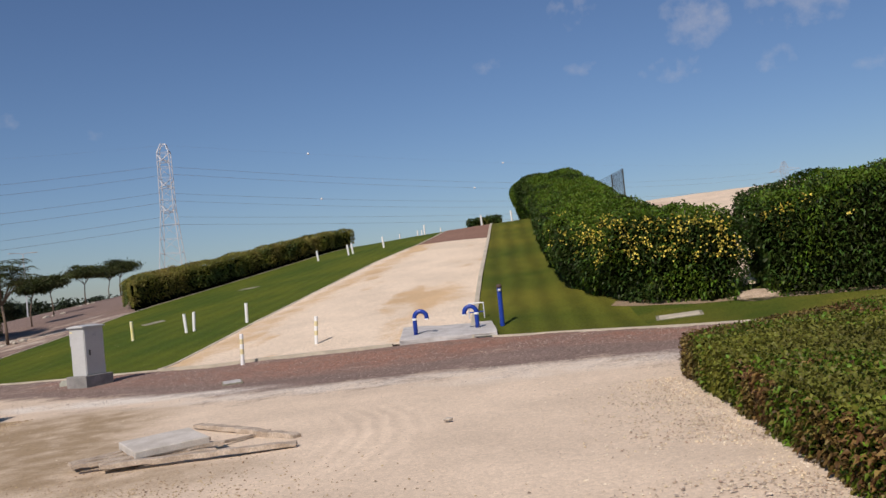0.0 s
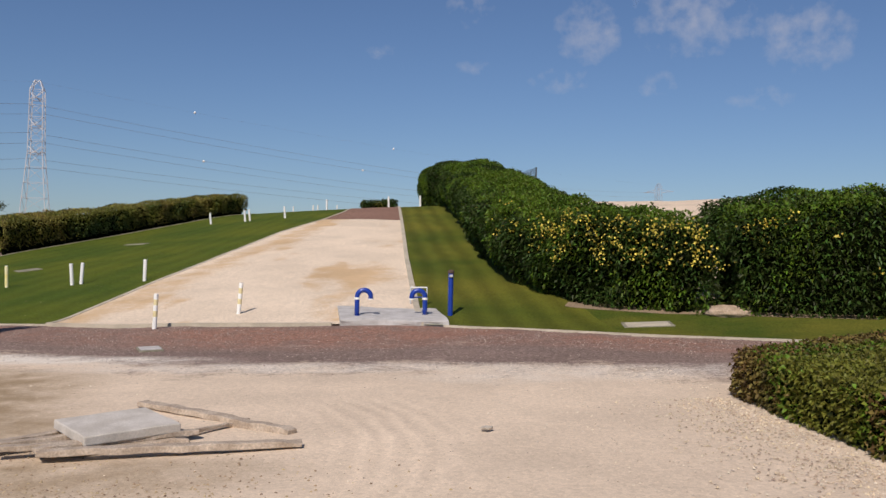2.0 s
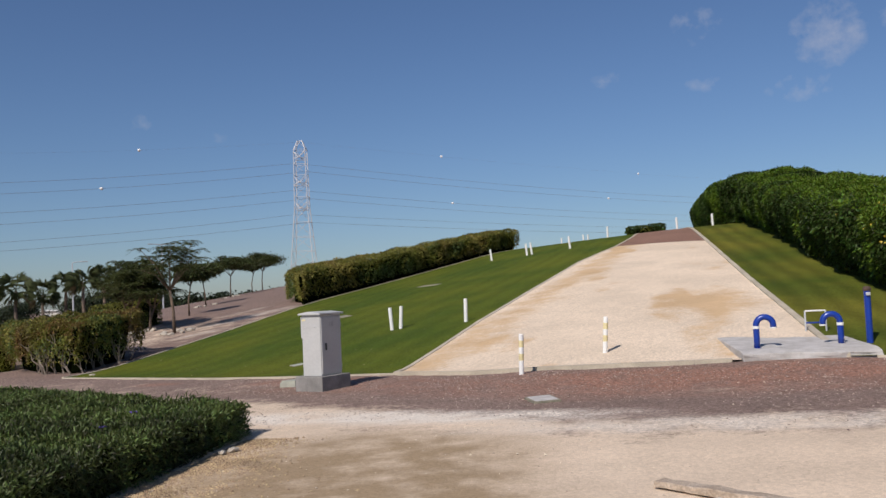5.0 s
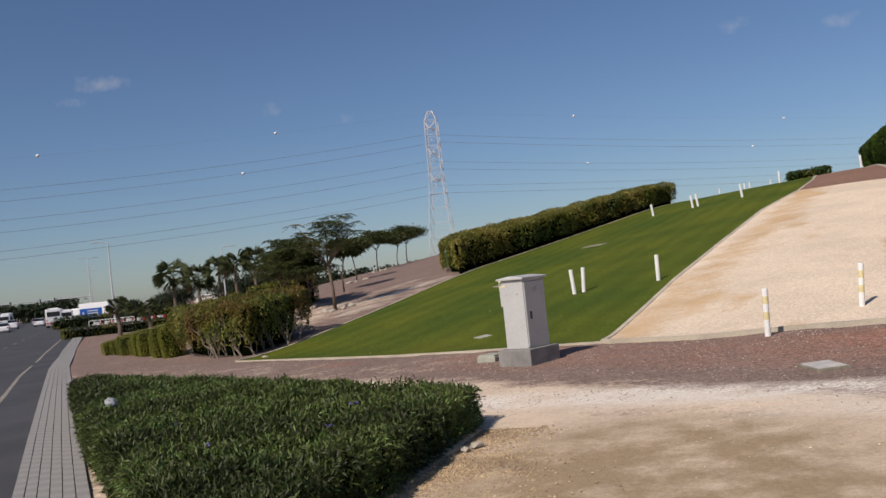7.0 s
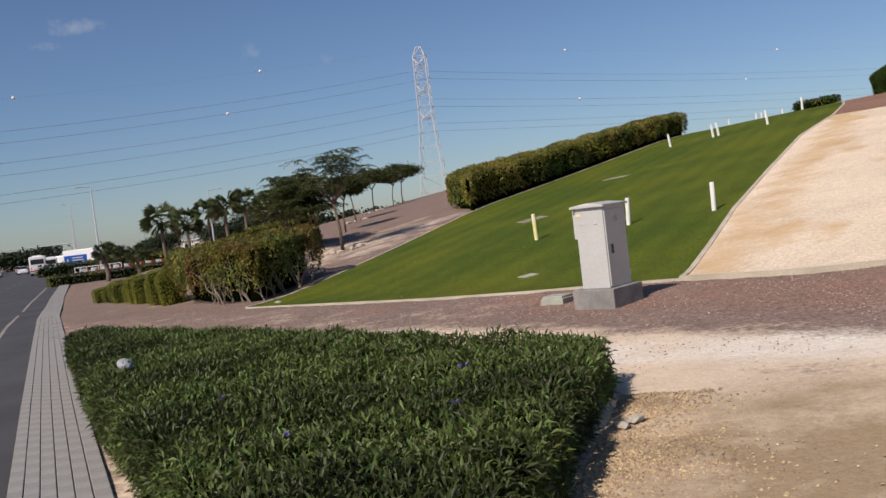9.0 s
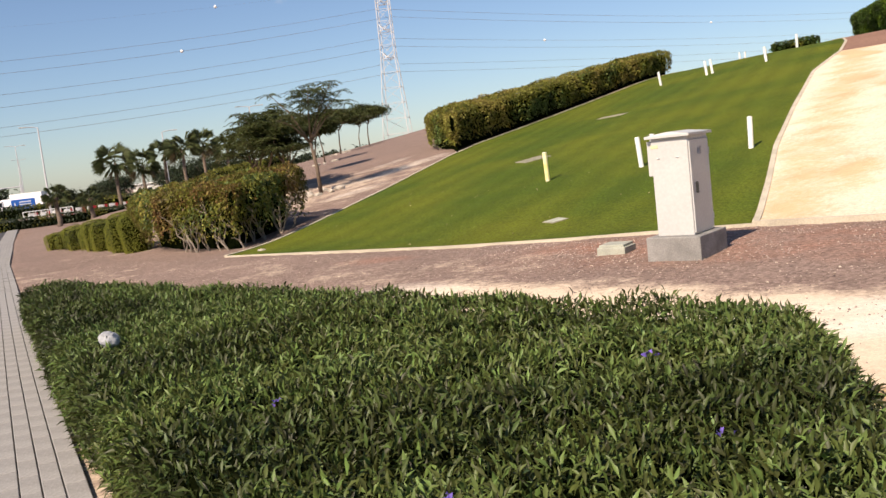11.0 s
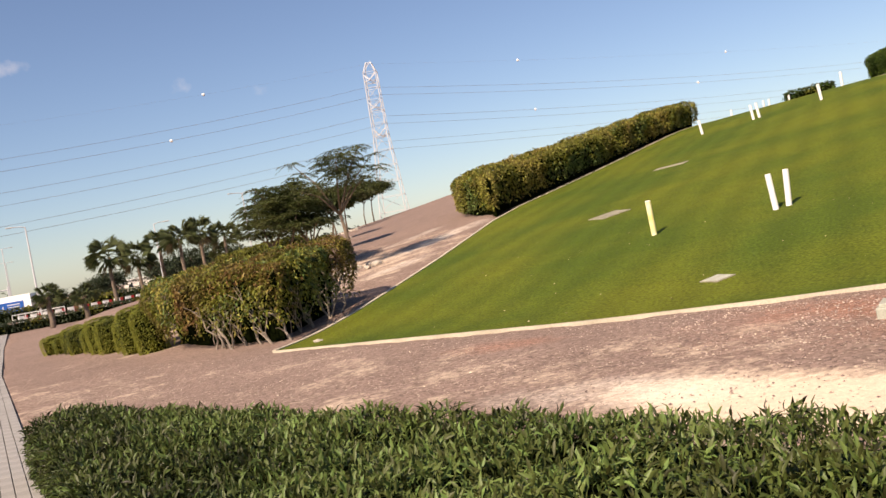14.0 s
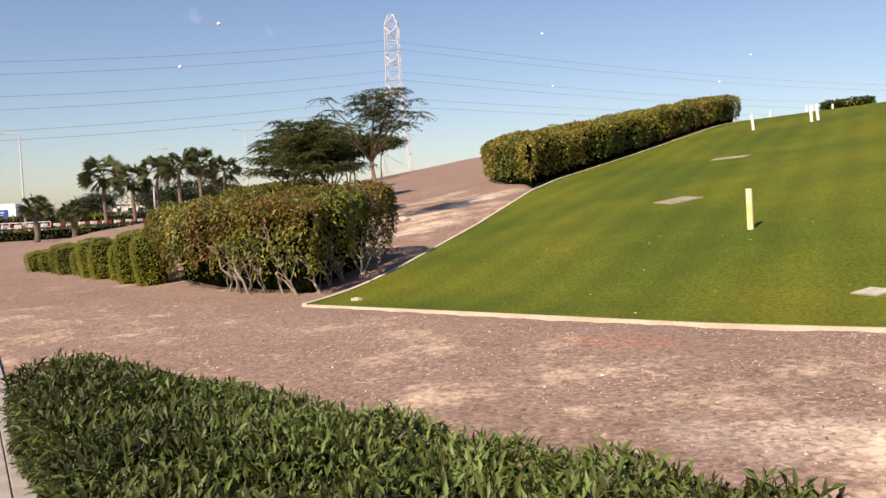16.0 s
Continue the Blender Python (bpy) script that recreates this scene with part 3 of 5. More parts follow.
def hedge(name, poly, tall, mats, label, per_m2, long, wide, bump=0.08, bump_size=1.2, round_off=0.15, undercut=0.0, bare=0.0,
          core_in=0.14, droop=0.25, spread=0.8, shape=None, group="", lean=0.6, part_label="", rise=0.3, painted_sun=0.0, thin_low=0.0):
    """A hedge over an outline: a near-black inner body, painted as the shade between leaves, under a skin of leaves;
    mats are (material, share) pairs.
    """
    poly = [tuple(map(float, p)) for p in poly]
    p = np.array(poly)
    c = p.mean(0)
    top = empty(name, pose(c[0], c[1], float(height(*c))), label, "hedge", group)
    base = np.array((c[0], c[1], float(height(*c))))
    tall_at = shape or (lambda x, y: np.full(np.shape(x), tall))
    lo, hi = p.min(0), p.max(0)
    area = (hi - lo).prod()
    n = int(area * per_m2)
    x, y = rng.uniform(lo[0], hi[0], n), rng.uniform(lo[1], hi[1], n)
    keep = inside_polygon(poly, x, y)
    x, y = x[keep], y[keep]
    d, out = edge_distance(poly, x, y)
    drop = np.clip(1 - d / max(round_off, 0.01), 0, 1) ** 2 * round_off
    z = height(x, y) + tall_at(x, y) - drop
    at = [np.c_[x, y, z]]
    nrm = [unit(np.c_[out * np.clip(1 - d / max(round_off, 0.01), 0, 1)[:, None], np.ones(len(x)) * 0.8])]
    for a, b, o in zip(p, np.roll(p, -1, 0), range(len(p))):
        span = np.linalg.norm(b - a)
        m = int(span * tall * per_m2)
        if m < 1:
            continue
        s, h = rng.uniform(0, 1, m), rng.uniform(bare, 1, m)
        if thin_low:
            stay = rng.uniform(0, 1, m) < np.clip((h - bare) / thin_low, 0.08, 1)
            s, h = s[stay], h[stay]
            m = len(h)
        q = a + (b - a) * s[:, None]
        w = (b - a) / span
        d, out = edge_distance(poly, q[:, 0], q[:, 1])
        area2 = np.sum(p[:, 0] * np.roll(p[:, 1], -1) - np.roll(p[:, 0], -1) * p[:, 1])
        o2 = (1 if area2 > 0 else -1) * np.array((w[1], -w[0]))
        inset = undercut * (1 - np.sin(np.clip(h * 1.15, 0, 1) * math.pi / 2)) + round_off * 0.5 * np.clip((h - 0.8) / 0.2, 0, 1) ** 2
        q = q - o2 * inset[:, None]
        z = height(q[:, 0], q[:, 1]) + tall_at(q[:, 0], q[:, 1]) * h * 0.98
        at.append(np.c_[q, z])
        nrm.append(np.repeat(np.r_[o2, 0.25][None], m, 0))
    at, nrm = np.concatenate(at), unit(np.concatenate(nrm))
    wob = bumps(*at.T, bump_size)
    at = at + nrm * (wob * bump)[:, None] + nrm * rng.normal(0, long * 0.25, (len(at), 1))
    aim = nrm * lean * np.array((1, 1, rise)) + np.array((0, 0, 0.05 + 0.3 * rise))
    total, start = sum(share for _, share in mats), 0.0
    # The last term moves upward-facing leaves to the first material, painting lit tops.
    pick = 0.5 + 0.9 * bumps(*at.T, 0.55) + rng.normal(0, 0.12, len(at)) - painted_sun * nrm[:, 2]
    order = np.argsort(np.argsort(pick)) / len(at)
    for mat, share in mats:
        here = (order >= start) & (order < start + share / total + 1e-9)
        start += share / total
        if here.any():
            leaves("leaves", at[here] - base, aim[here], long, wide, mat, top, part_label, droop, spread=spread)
    # inner body, its near-black colour painting the shade in the leaf gaps
    rows, ring = [], []
    step_len = 0.5
    for a, b in zip(p, np.roll(p, -1, 0)):
        k = max(1, int(np.linalg.norm(b - a) / step_len))
        ring += [tuple(a + (b - a) * i / k) for i in range(k)]
    r = np.array(ring)
    way = unit(np.roll(r, -1, 0) - np.roll(r, 1, 0))
    area2 = np.sum(p[:, 0] * np.roll(p[:, 1], -1) - np.roll(p[:, 0], -1) * p[:, 1])
    o2 = (1 if area2 > 0 else -1) * np.stack([way[:, 1], -way[:, 0]], 1)
    verts, k = [], len(r)
    g, t = height(r[:, 0], r[:, 1]), tall_at(r[:, 0], r[:, 1])
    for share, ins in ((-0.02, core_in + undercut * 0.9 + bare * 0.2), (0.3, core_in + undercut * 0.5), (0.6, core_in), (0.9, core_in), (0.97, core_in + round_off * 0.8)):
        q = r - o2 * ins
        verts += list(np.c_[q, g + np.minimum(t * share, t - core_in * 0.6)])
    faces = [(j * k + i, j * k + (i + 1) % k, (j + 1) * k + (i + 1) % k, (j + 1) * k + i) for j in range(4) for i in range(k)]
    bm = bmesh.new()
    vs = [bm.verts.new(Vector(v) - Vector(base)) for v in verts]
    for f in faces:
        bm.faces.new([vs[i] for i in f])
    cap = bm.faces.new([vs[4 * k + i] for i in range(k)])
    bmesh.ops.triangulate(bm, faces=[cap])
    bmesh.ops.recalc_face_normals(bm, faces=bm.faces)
    part("shade_core", bm, inner_dark, top)
    return top


near_hedge = hedge("hedge", [(-10.0, 12.32), (-10.12, 18.0), (-13.6, 19.5), (-16.9, 21.6), (-19.9, 23.25), (-20.2, 22.86), (-15.12, 17.44)], 0.46,
                   [(leaf_near, 0.55), (leaf_near_pale, 0.45)], "low dense hedge of dark green lance-shaped leaves beside the paving", 2300, 0.084, 0.0175,
                   bump=0.09, bump_size=2.6, round_off=0.10, lean=0.5, spread=0.75, core_in=0.12, droop=0.12, rise=1.0, shape=lambda x, y: 0.43 + 0.10 * step(-11.0, -14.0, x))
# Yellow-green sorted to the top and darker leaves to the sides as painted light.
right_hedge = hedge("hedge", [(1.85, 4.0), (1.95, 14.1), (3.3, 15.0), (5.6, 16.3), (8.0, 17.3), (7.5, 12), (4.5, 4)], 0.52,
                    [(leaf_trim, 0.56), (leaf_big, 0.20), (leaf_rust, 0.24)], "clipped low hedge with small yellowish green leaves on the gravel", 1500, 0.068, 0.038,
                    bump=0.03, bump_size=1.8, round_off=0.04, lean=0.5, core_in=0.075, painted_sun=0.4)


def tall_left(x, y):
    front = 2.36 - 0.11 * np.clip(np.asarray(x) - 2.4, 0, 3)
    back = 2.10 + 0.3 * step(40, 56, y) - 0.2 * np.exp(-((y - 29.5) / 2.0) ** 2) - 0.12 * np.exp(-((y - 36) / 1.5) ** 2)
    return front + (back - front) * step(25.0, 27.5, y)


def tall_right(x, y):
    return 2.20 + 0.20 * step(5.6, 8.0, x) + 0.02 * np.clip(x - 9, 0, 12)


# Lighter leaves gather on top, darker on the sides: sun and shade in colour.
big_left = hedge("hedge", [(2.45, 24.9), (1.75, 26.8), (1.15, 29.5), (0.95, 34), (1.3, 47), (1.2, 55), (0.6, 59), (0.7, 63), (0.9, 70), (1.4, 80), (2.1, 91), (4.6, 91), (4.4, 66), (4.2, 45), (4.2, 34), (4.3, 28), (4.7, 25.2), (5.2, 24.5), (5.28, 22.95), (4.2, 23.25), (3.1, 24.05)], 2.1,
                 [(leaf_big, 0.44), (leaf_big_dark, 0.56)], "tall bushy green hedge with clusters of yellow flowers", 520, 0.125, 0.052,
                 bump=0.32, bump_size=0.9, round_off=0.4, undercut=0.55, painted_sun=0.7, lean=0.9, spread=0.85, shape=tall_left, core_in=0.32, droop=0.28, group="flowering hedges")
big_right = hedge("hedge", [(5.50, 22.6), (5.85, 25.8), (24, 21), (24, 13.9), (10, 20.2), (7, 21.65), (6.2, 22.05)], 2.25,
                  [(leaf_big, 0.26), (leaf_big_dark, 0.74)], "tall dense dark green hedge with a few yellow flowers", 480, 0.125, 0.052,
                  bump=0.22, bump_size=0.9, round_off=0.4, undercut=0.30, painted_sun=0.7, lean=0.9, spread=0.85, shape=tall_right, core_in=0.32, droop=0.28, group="flowering hedges")


def flowers(parent, centres, each, spread):
    """Clusters of small yellow blooms on the hedge's face."""
    base = np.array(parent.matrix_world.translation)
    for c in centres:
        at = np.array(c) + rng.normal(0, 1, (each, 3)) * np.array(spread) - base
        leaves("blossom", at, np.repeat(np.array([[-0.1, -0.6, 0.5]]), each, 0), 0.068, 0.056, flower_yellow, parent, "small bright yellow flowers", 0.1, 0.5, 0.8)


FLOWER_FRONT = [(1.6, 27.0), (2.45, 24.9), (3.1, 24.05), (4.2, 23.25), (5.25, 22.97)]
spots = []
for k in range(74):
    q, high = rng.uniform(0.12, 1.0), 1.0 - 0.48 * rng.uniform(0, 1) ** 1.8
    x, y = polyline(FLOWER_FRONT, q)
    spots.append((x - 0.10 + rng.normal(0, 0.05), y - 0.14 + rng.normal(0, 0.05), float(height(x, y)) + float(tall_left(x, y)) * high * 0.97))
for x, y, z, k in ((1.9, 26.6, 2.45, 3), (1.5, 27.8, 2.55, 3), (1.3, 29.3, 2.75, 3), (2.3, 27.5, 2.75, 3), (3.0, 26.5, 2.7, 2), (1.6, 30.5, 3.05, 3), (1.4, 33.0, 3.3, 2)):
    for _ in range(k):
        spots.append((x + rng.normal(0, 0.22), y - 0.2 + rng.normal(0, 0.1), z + rng.normal(0, 0.16)))
flowers(big_left, spots, 9, (0.13, 0.06, 0.07))
flowers(big_right, [(5.95 + rng.normal(0, 0.2), 22.45 + rng.normal(0, 0.12), 2.3 + rng.normal(0, 0.25)) for _ in range(11)] + [(6.4, 21.95, 2.7), (7.2, 21.5, 2.3), (7.9, 21.1, 1.6)], 7, (0.085, 0.05, 0.055))

base = np.array(near_hedge.matrix_world.translation)
at = np.array([(x + rng.normal(0, 0.02), y + rng.normal(0, 0.02), float(height(x, y)) + 0.55) for x, y in ((-11.6, 14.9), (-10.7, 15.4), (-12.9, 16.2), (-11.0, 16.6), (-15.9, 18.7), (-14.6, 18.0), (-18.9, 22.3)) for _ in range(5)]) - base
for bunch in at.reshape(-1, 5, 3):
    leaves("blossom", bunch, np.repeat(np.array([[0, 0, 0.6]]), 5, 0), 0.035, 0.022, flower_violet, near_hedge, "tiny violet flowers", 0.1, 0.4, 0.8)

slope_hedge = hedge("hedge", [(-20.1, 48.0), (-11.6, 69.6), (-13.6, 71.3), (-20.9, 57.4), (-23.1, 54.4), (-21.7, 50.4)], 1.45,
                    [(leaf_mixed, 0.55), (leaf_trim, 0.33), (leaf_near_pale, 0.12)], "green and ochre hedge running up the grass slope", 330, 0.11, 0.06,
                    bump=0.30, bump_size=1.0, round_off=0.3, bare=0.10, core_in=0.30, lean=0.5, thin_low=0.2, undercut=0.1,
                    shape=lambda x, y: 1.62 - 0.22 * step(50, 69, y))
top_hedge = hedge("hedge", [(-3.7, 92), (-0.5, 90.5), (-0.3, 92.5), (-3.7, 94)], 1.3, [(leaf_big_dark, 0.7), (leaf_trim, 0.3)],
                  "small low hedge with yellow tips at the top of the track", 90, 0.2, 0.12, bump=0.1, core_in=0.2)
bushy = hedge("hedge", [(-21.3, 31.25), (-20.8, 34.5), (-23.8, 36.8), (-27.2, 38.2), (-26.6, 34.9), (-24.75, 33.05), (-23.0, 31.95)], 1.58,
              [(leaf_rust, 0.34), (leaf_trim, 0.32), (leaf_near_pale, 0.18), (leaf_mixed, 0.16)], "overgrown hedge with rusty and green leaves and bare pale stems", 760, 0.085, 0.045,
              bump=0.26, bump_size=1.5, round_off=0.16, bare=0.16, core_in=0.55, lean=0.45, droop=0.35, spread=0.9, undercut=0.16, thin_low=0.50)

# bare stems of the overgrown hedge
origin = Vector(bushy.matrix_world.translation)
rs = random.Random(5)
BUSHY_FRONT = [(-21.05, 34.0), (-21.35, 31.5), (-22.9, 32.0), (-24.65, 33.1), (-26.3, 34.5)]
for k in range(15):
    fx, fy = polyline(BUSHY_FRONT, (k + rs.uniform(0.1, 0.9)) / 15 * 0.60)
    fx, fy = fx - 0.16 + rs.uniform(-0.1, 0.1), fy + 0.20 + rs.uniform(-0.1, 0.1)
    foot = Vector((fx, fy, float(height(fx, fy)) - 0.03)) - origin
    bm = bmesh.new()
    for arm in range(rs.choice((1, 2, 2, 3))):
        out = rs.uniform(-0.28, 0.10)
        sway = Vector((rs.uniform(-0.6, 0.6), out, rs.uniform(0.75, 1.3)))
        kinks = [Vector((rs.uniform(-0.09, 0.09), rs.uniform(-0.05, 0.05), rs.uniform(-0.04, 0.04))) for _ in range(5)]
        pts = [foot + sway * q + kinks[i] * (i > 0) for i, q in enumerate((0, 0.25, 0.5, 0.75, 1))]
        r0 = rs.uniform(0.010, 0.030)
        add_tube(bm, pts, [r0, r0 * 0.85, r0 * 0.7, r0 * 0.5, r0 * 0.3], 6)
        for q in (1, 2, 3):
            fork = pts[q] + Vector((rs.uniform(-0.32, 0.32), rs.uniform(-0.2, 0.1), rs.uniform(0.08, 0.4)))
            bent = (pts[q] + fork) / 2 + Vector((rs.uniform(-0.04, 0.04), 0, 0.04))
            add_tube(bm, [pts[q], bent, fork], [r0 * 0.6, r0 * 0.45, r0 * 0.25], 5)
    part("stem", bm, pale_twig, bushy)

# clipped shrubs that carry the hedge on towards the road
for k in range(10):
    q = k / 9
    x, y = polyline([(-26.6, 34.9), (-28.6, 36.7), (-34.7, 41.7)], q)
    r, h = 0.47 + 0.10 * math.sin(k * 2.3), 1.12 - 0.5 * q + 0.12 * math.sin(k * 2.1)
    ring = [(x + r * math.cos(a) * (1 + 0.08 * math.sin(3 * a + k)), y + 0.9 * r * math.sin(a)) for a in np.linspace(0, 2 * math.pi, 12, endpoint=False)]
    hedge("shrub", ring, h, [(leaf_clip, 0.85), (leaf_near, 0.15)], "clipped yellow-green shrub in a row at the gravel's edge", 1700, 0.040, 0.022,
          bump=0.05, round_off=0.26, core_in=0.10, undercut=0.08, group="clipped shrubs")
hedge("hedge", [(-61.5, 67.9), (-57.2, 72.2), (-55.0, 77.0), (-53.5, 84.0), (-55.0, 84.6), (-56.6, 77.6), (-58.5, 73.0), (-62.4, 68.9)], 0.75,
      [(leaf_far, 0.7), (leaf_trim, 0.3)], "low dark hedge round the foot of the palms", 80, 0.2, 0.12, bump=0.05, core_in=0.2)
hedge("hedge", [(-28.3, 47.8), (-30.5, 49.5), (-33.4, 51.1), (-33.6, 52.4), (-30.5, 51.0), (-28.1, 49.2)], 1.3,
      [(leaf_trim, 0.75), (leaf_far, 0.25)], "long trimmed olive hedge below the trees", 200, 0.12, 0.07, bump=0.08, round_off=0.1, core_in=0.2)
hedge("hedge", [(-96, 104), (-66, 112), (-66, 114), (-96, 106)], 1.3, [(leaf_far, 0.6), (leaf_trim, 0.4)], "trimmed olive hedge across the road", 30, 0.35, 0.2, bump=0.15, core_in=0.3)


# ---- trees ----
def tree(name, x, y, tall, crown_r, label, seed, dense=1.0, trunks=1, mat=None, sink=0.0, crown_low=0.5, leaf=0.30, group="", clumps=26, lift=None, flat_clump=0.055, fronds=0, frond_long=0.5):
    """A small tree: tapered trunk with limbs and an uneven, layered crown of leaf sprays."""
    r = random.Random(seed)
    g = np.random.default_rng(seed)
    ground_z = float(height(x, y)) if lift is None else lift
    top = empty(name, pose(x, y, ground_z - sink), label, "tree", group)
    ends = []
    bm = bmesh.new()
    for k in range(trunks):
        fx, fy = (r.uniform(-0.35, 0.35), r.uniform(-0.3, 0.3)) if k else (0, 0)
        fork = Vector((fx * 1.4 + r.uniform(-0.25, 0.1), fy + r.uniform(-0.2, 0.2), tall * crown_low * r.uniform(0.85, 1.0)))
        rad = 0.015 * tall
        add_tube(bm, [(fx, fy, -0.05), (fx * 1.1 - 0.03, fy, fork.z * 0.5), fork], [rad * 1.25, rad, rad * 0.8], 8)
        for b in range(max(4, int(7 / trunks))):
            a, out = r.uniform(0, 6.28), crown_r * r.uniform(0.35, 0.9)
            end = Vector((fork.x + math.cos(a) * out, fork.y + math.sin(a) * out, tall * r.uniform(crown_low + 0.14, 0.95)))
            mid = fork.lerp(end, 0.5) + Vector((0, 0, tall * 0.05))
            add_tube(bm, [fork, mid, end], [rad * 0.6, rad * 0.38, rad * 0.12], 6)
            ends += [end, mid.lerp(end, 0.5)]
    part("trunk", bm, bark, top, smooth=True)
    centres = []
    for k in range(clumps):
        e = r.choice(ends)
        a, q = r.uniform(0, 6.28), r.uniform(0, 1) ** 0.5
        level = r.uniform(0, 1)
        wide = crown_r * (1.0 - 0.55 * abs(level - 0.35))
        target = Vector((math.cos(a) * q * wide, math.sin(a) * q * wide, tall * (crown_low + 0.08 + (0.88 - crown_low) * level)))
        centres.append(e.lerp(target, 0.65))
    if fronds:
        centres += ends
        at, aim = [], []
        for c in centres:
            turn = r.uniform(0, 6.28)
            for k in range(fronds):
                a = turn + k * 6.28 / fronds + r.uniform(-0.3, 0.3)
                way = np.array((math.cos(a), math.sin(a), r.uniform(-0.1, 0.28)))
                side = np.array((-math.sin(a), math.cos(a), 0.0))
                reach = frond_long * r.uniform(0.7, 1.2)
                for q in np.linspace(0.15, 1, 11):
                    p = np.array(c) + way * reach * q - np.array((0, 0, 0.38)) * reach * q * q
                    for s in (-1, 1):
                        at.append(p)
                        aim.append(side * s * 0.9 + way * 0.55)
        leaves("crown", np.array(at), np.array(aim), leaf, leaf * 0.34, mat or leaf_tree, top, "", 0.15, 0.2, 0.15)
        return top
    n = int(260 * dense * (0.30 / leaf) ** 1.3)
    spread = np.array((0.17, 0.17, flat_clump)) * crown_r
    at = np.concatenate([np.array(c) + g.normal(0, 1, (n, 3)) * spread * g.uniform(0.6, 1.3) for c in centres])
    out = unit(np.c_[at[:, :2], at[:, 2] - tall * 0.6])
    leaves("crown", at, out * np.array((0.8, 0.8, 0.1)), leaf, leaf * 0.3, mat or leaf_tree, top, "", 0.12, 0.2, 0.55)
    return top


tree("tree", -23.6, 41.9, 4.4, 1.7, "slender feathery tree with an open crown on the red slope", 3, crown_low=0.46, clumps=42, leaf=0.10, fronds=7, frond_long=0.50)
tree("tree", -26.5, 44.4, 3.75, 1.8, "dark dense feathery tree with several stems on the slope", 4, trunks=3, crown_low=0.33, clumps=105, leaf=0.12, fronds=9, frond_long=0.5, group="slope trees")
tree("tree", -28.3, 46.6, 3.6, 1.75, "dark dense feathery tree with several stems on the slope", 5, trunks=2, crown_low=0.33, clumps=100, leaf=0.12, fronds=9, frond_long=0.52, group="slope trees")
for k, (x, y, h, r) in enumerate(((-28.4, 52.9, 2.9, 1.3), (-32.0, 62.5, 2.9, 1.4), (-37.1, 78.0, 3.6, 2.0), (-37.9, 84.5, 3.0, 1.2), (-38.4, 88.2, 3.6, 2.0))):
    tree("tree", x, y, h, r, "small umbrella-shaped tree in a row on the slope", 20 + k, dense=0.8, crown_low=0.58, leaf=0.26, clumps=30, group="row of umbrella trees")


def far_tree(x, y, tall, r, seed, label="round dark green tree across the road"):
    return tree("tree", x, y, tall, r, label, seed, dense=0.7, mat=leaf_far, crown_low=0.15, leaf=0.55, clumps=40, lift=-0.75, group="far trees")


for k, (x, y, h, r) in enumerate(((-98.6, 137, 4.6, 4.2), (-104, 139, 4.0, 3.4), (-84, 128, 5.2, 4.2), (-79, 130, 6.0, 4.5), (-74, 132, 5.2, 4.2), (-120, 150, 3.6, 2.4))):
    far_tree(x, y, h, r, 60 + k)
woods = empty("woods", pose(-120, 240, -0.7), "far band of dark trees along the horizon", "trees", kind="stuff")
wx = np.concatenate([np.linspace(-150, -60, 90), np.linspace(-232, -192, 40)])
wy = np.concatenate([np.linspace(228, 262, 90), np.linspace(198, 216, 40)])
wh = np.concatenate([4.5 + 1.2 * np.sin(np.arange(90) * 0.9) + rng.uniform(-0.6, 0.6, 90), 5.0 + rng.uniform(-0.8, 0.8, 40)])
pick = rng.integers(0, len(wx), 16000)
at = np.c_[wx[pick] + rng.normal(0, 1.4, 16000), wy[pick] + rng.normal(0, 1.4, 16000), wh[pick] * rng.uniform(0, 1, 16000) ** 0.6] - np.array((-120, 240, 0))
leaves("crown", at, np.repeat(np.array([[0, -0.4, 0.4]]), len(at), 0), 1.3, 0.7, leaf_far, woods)


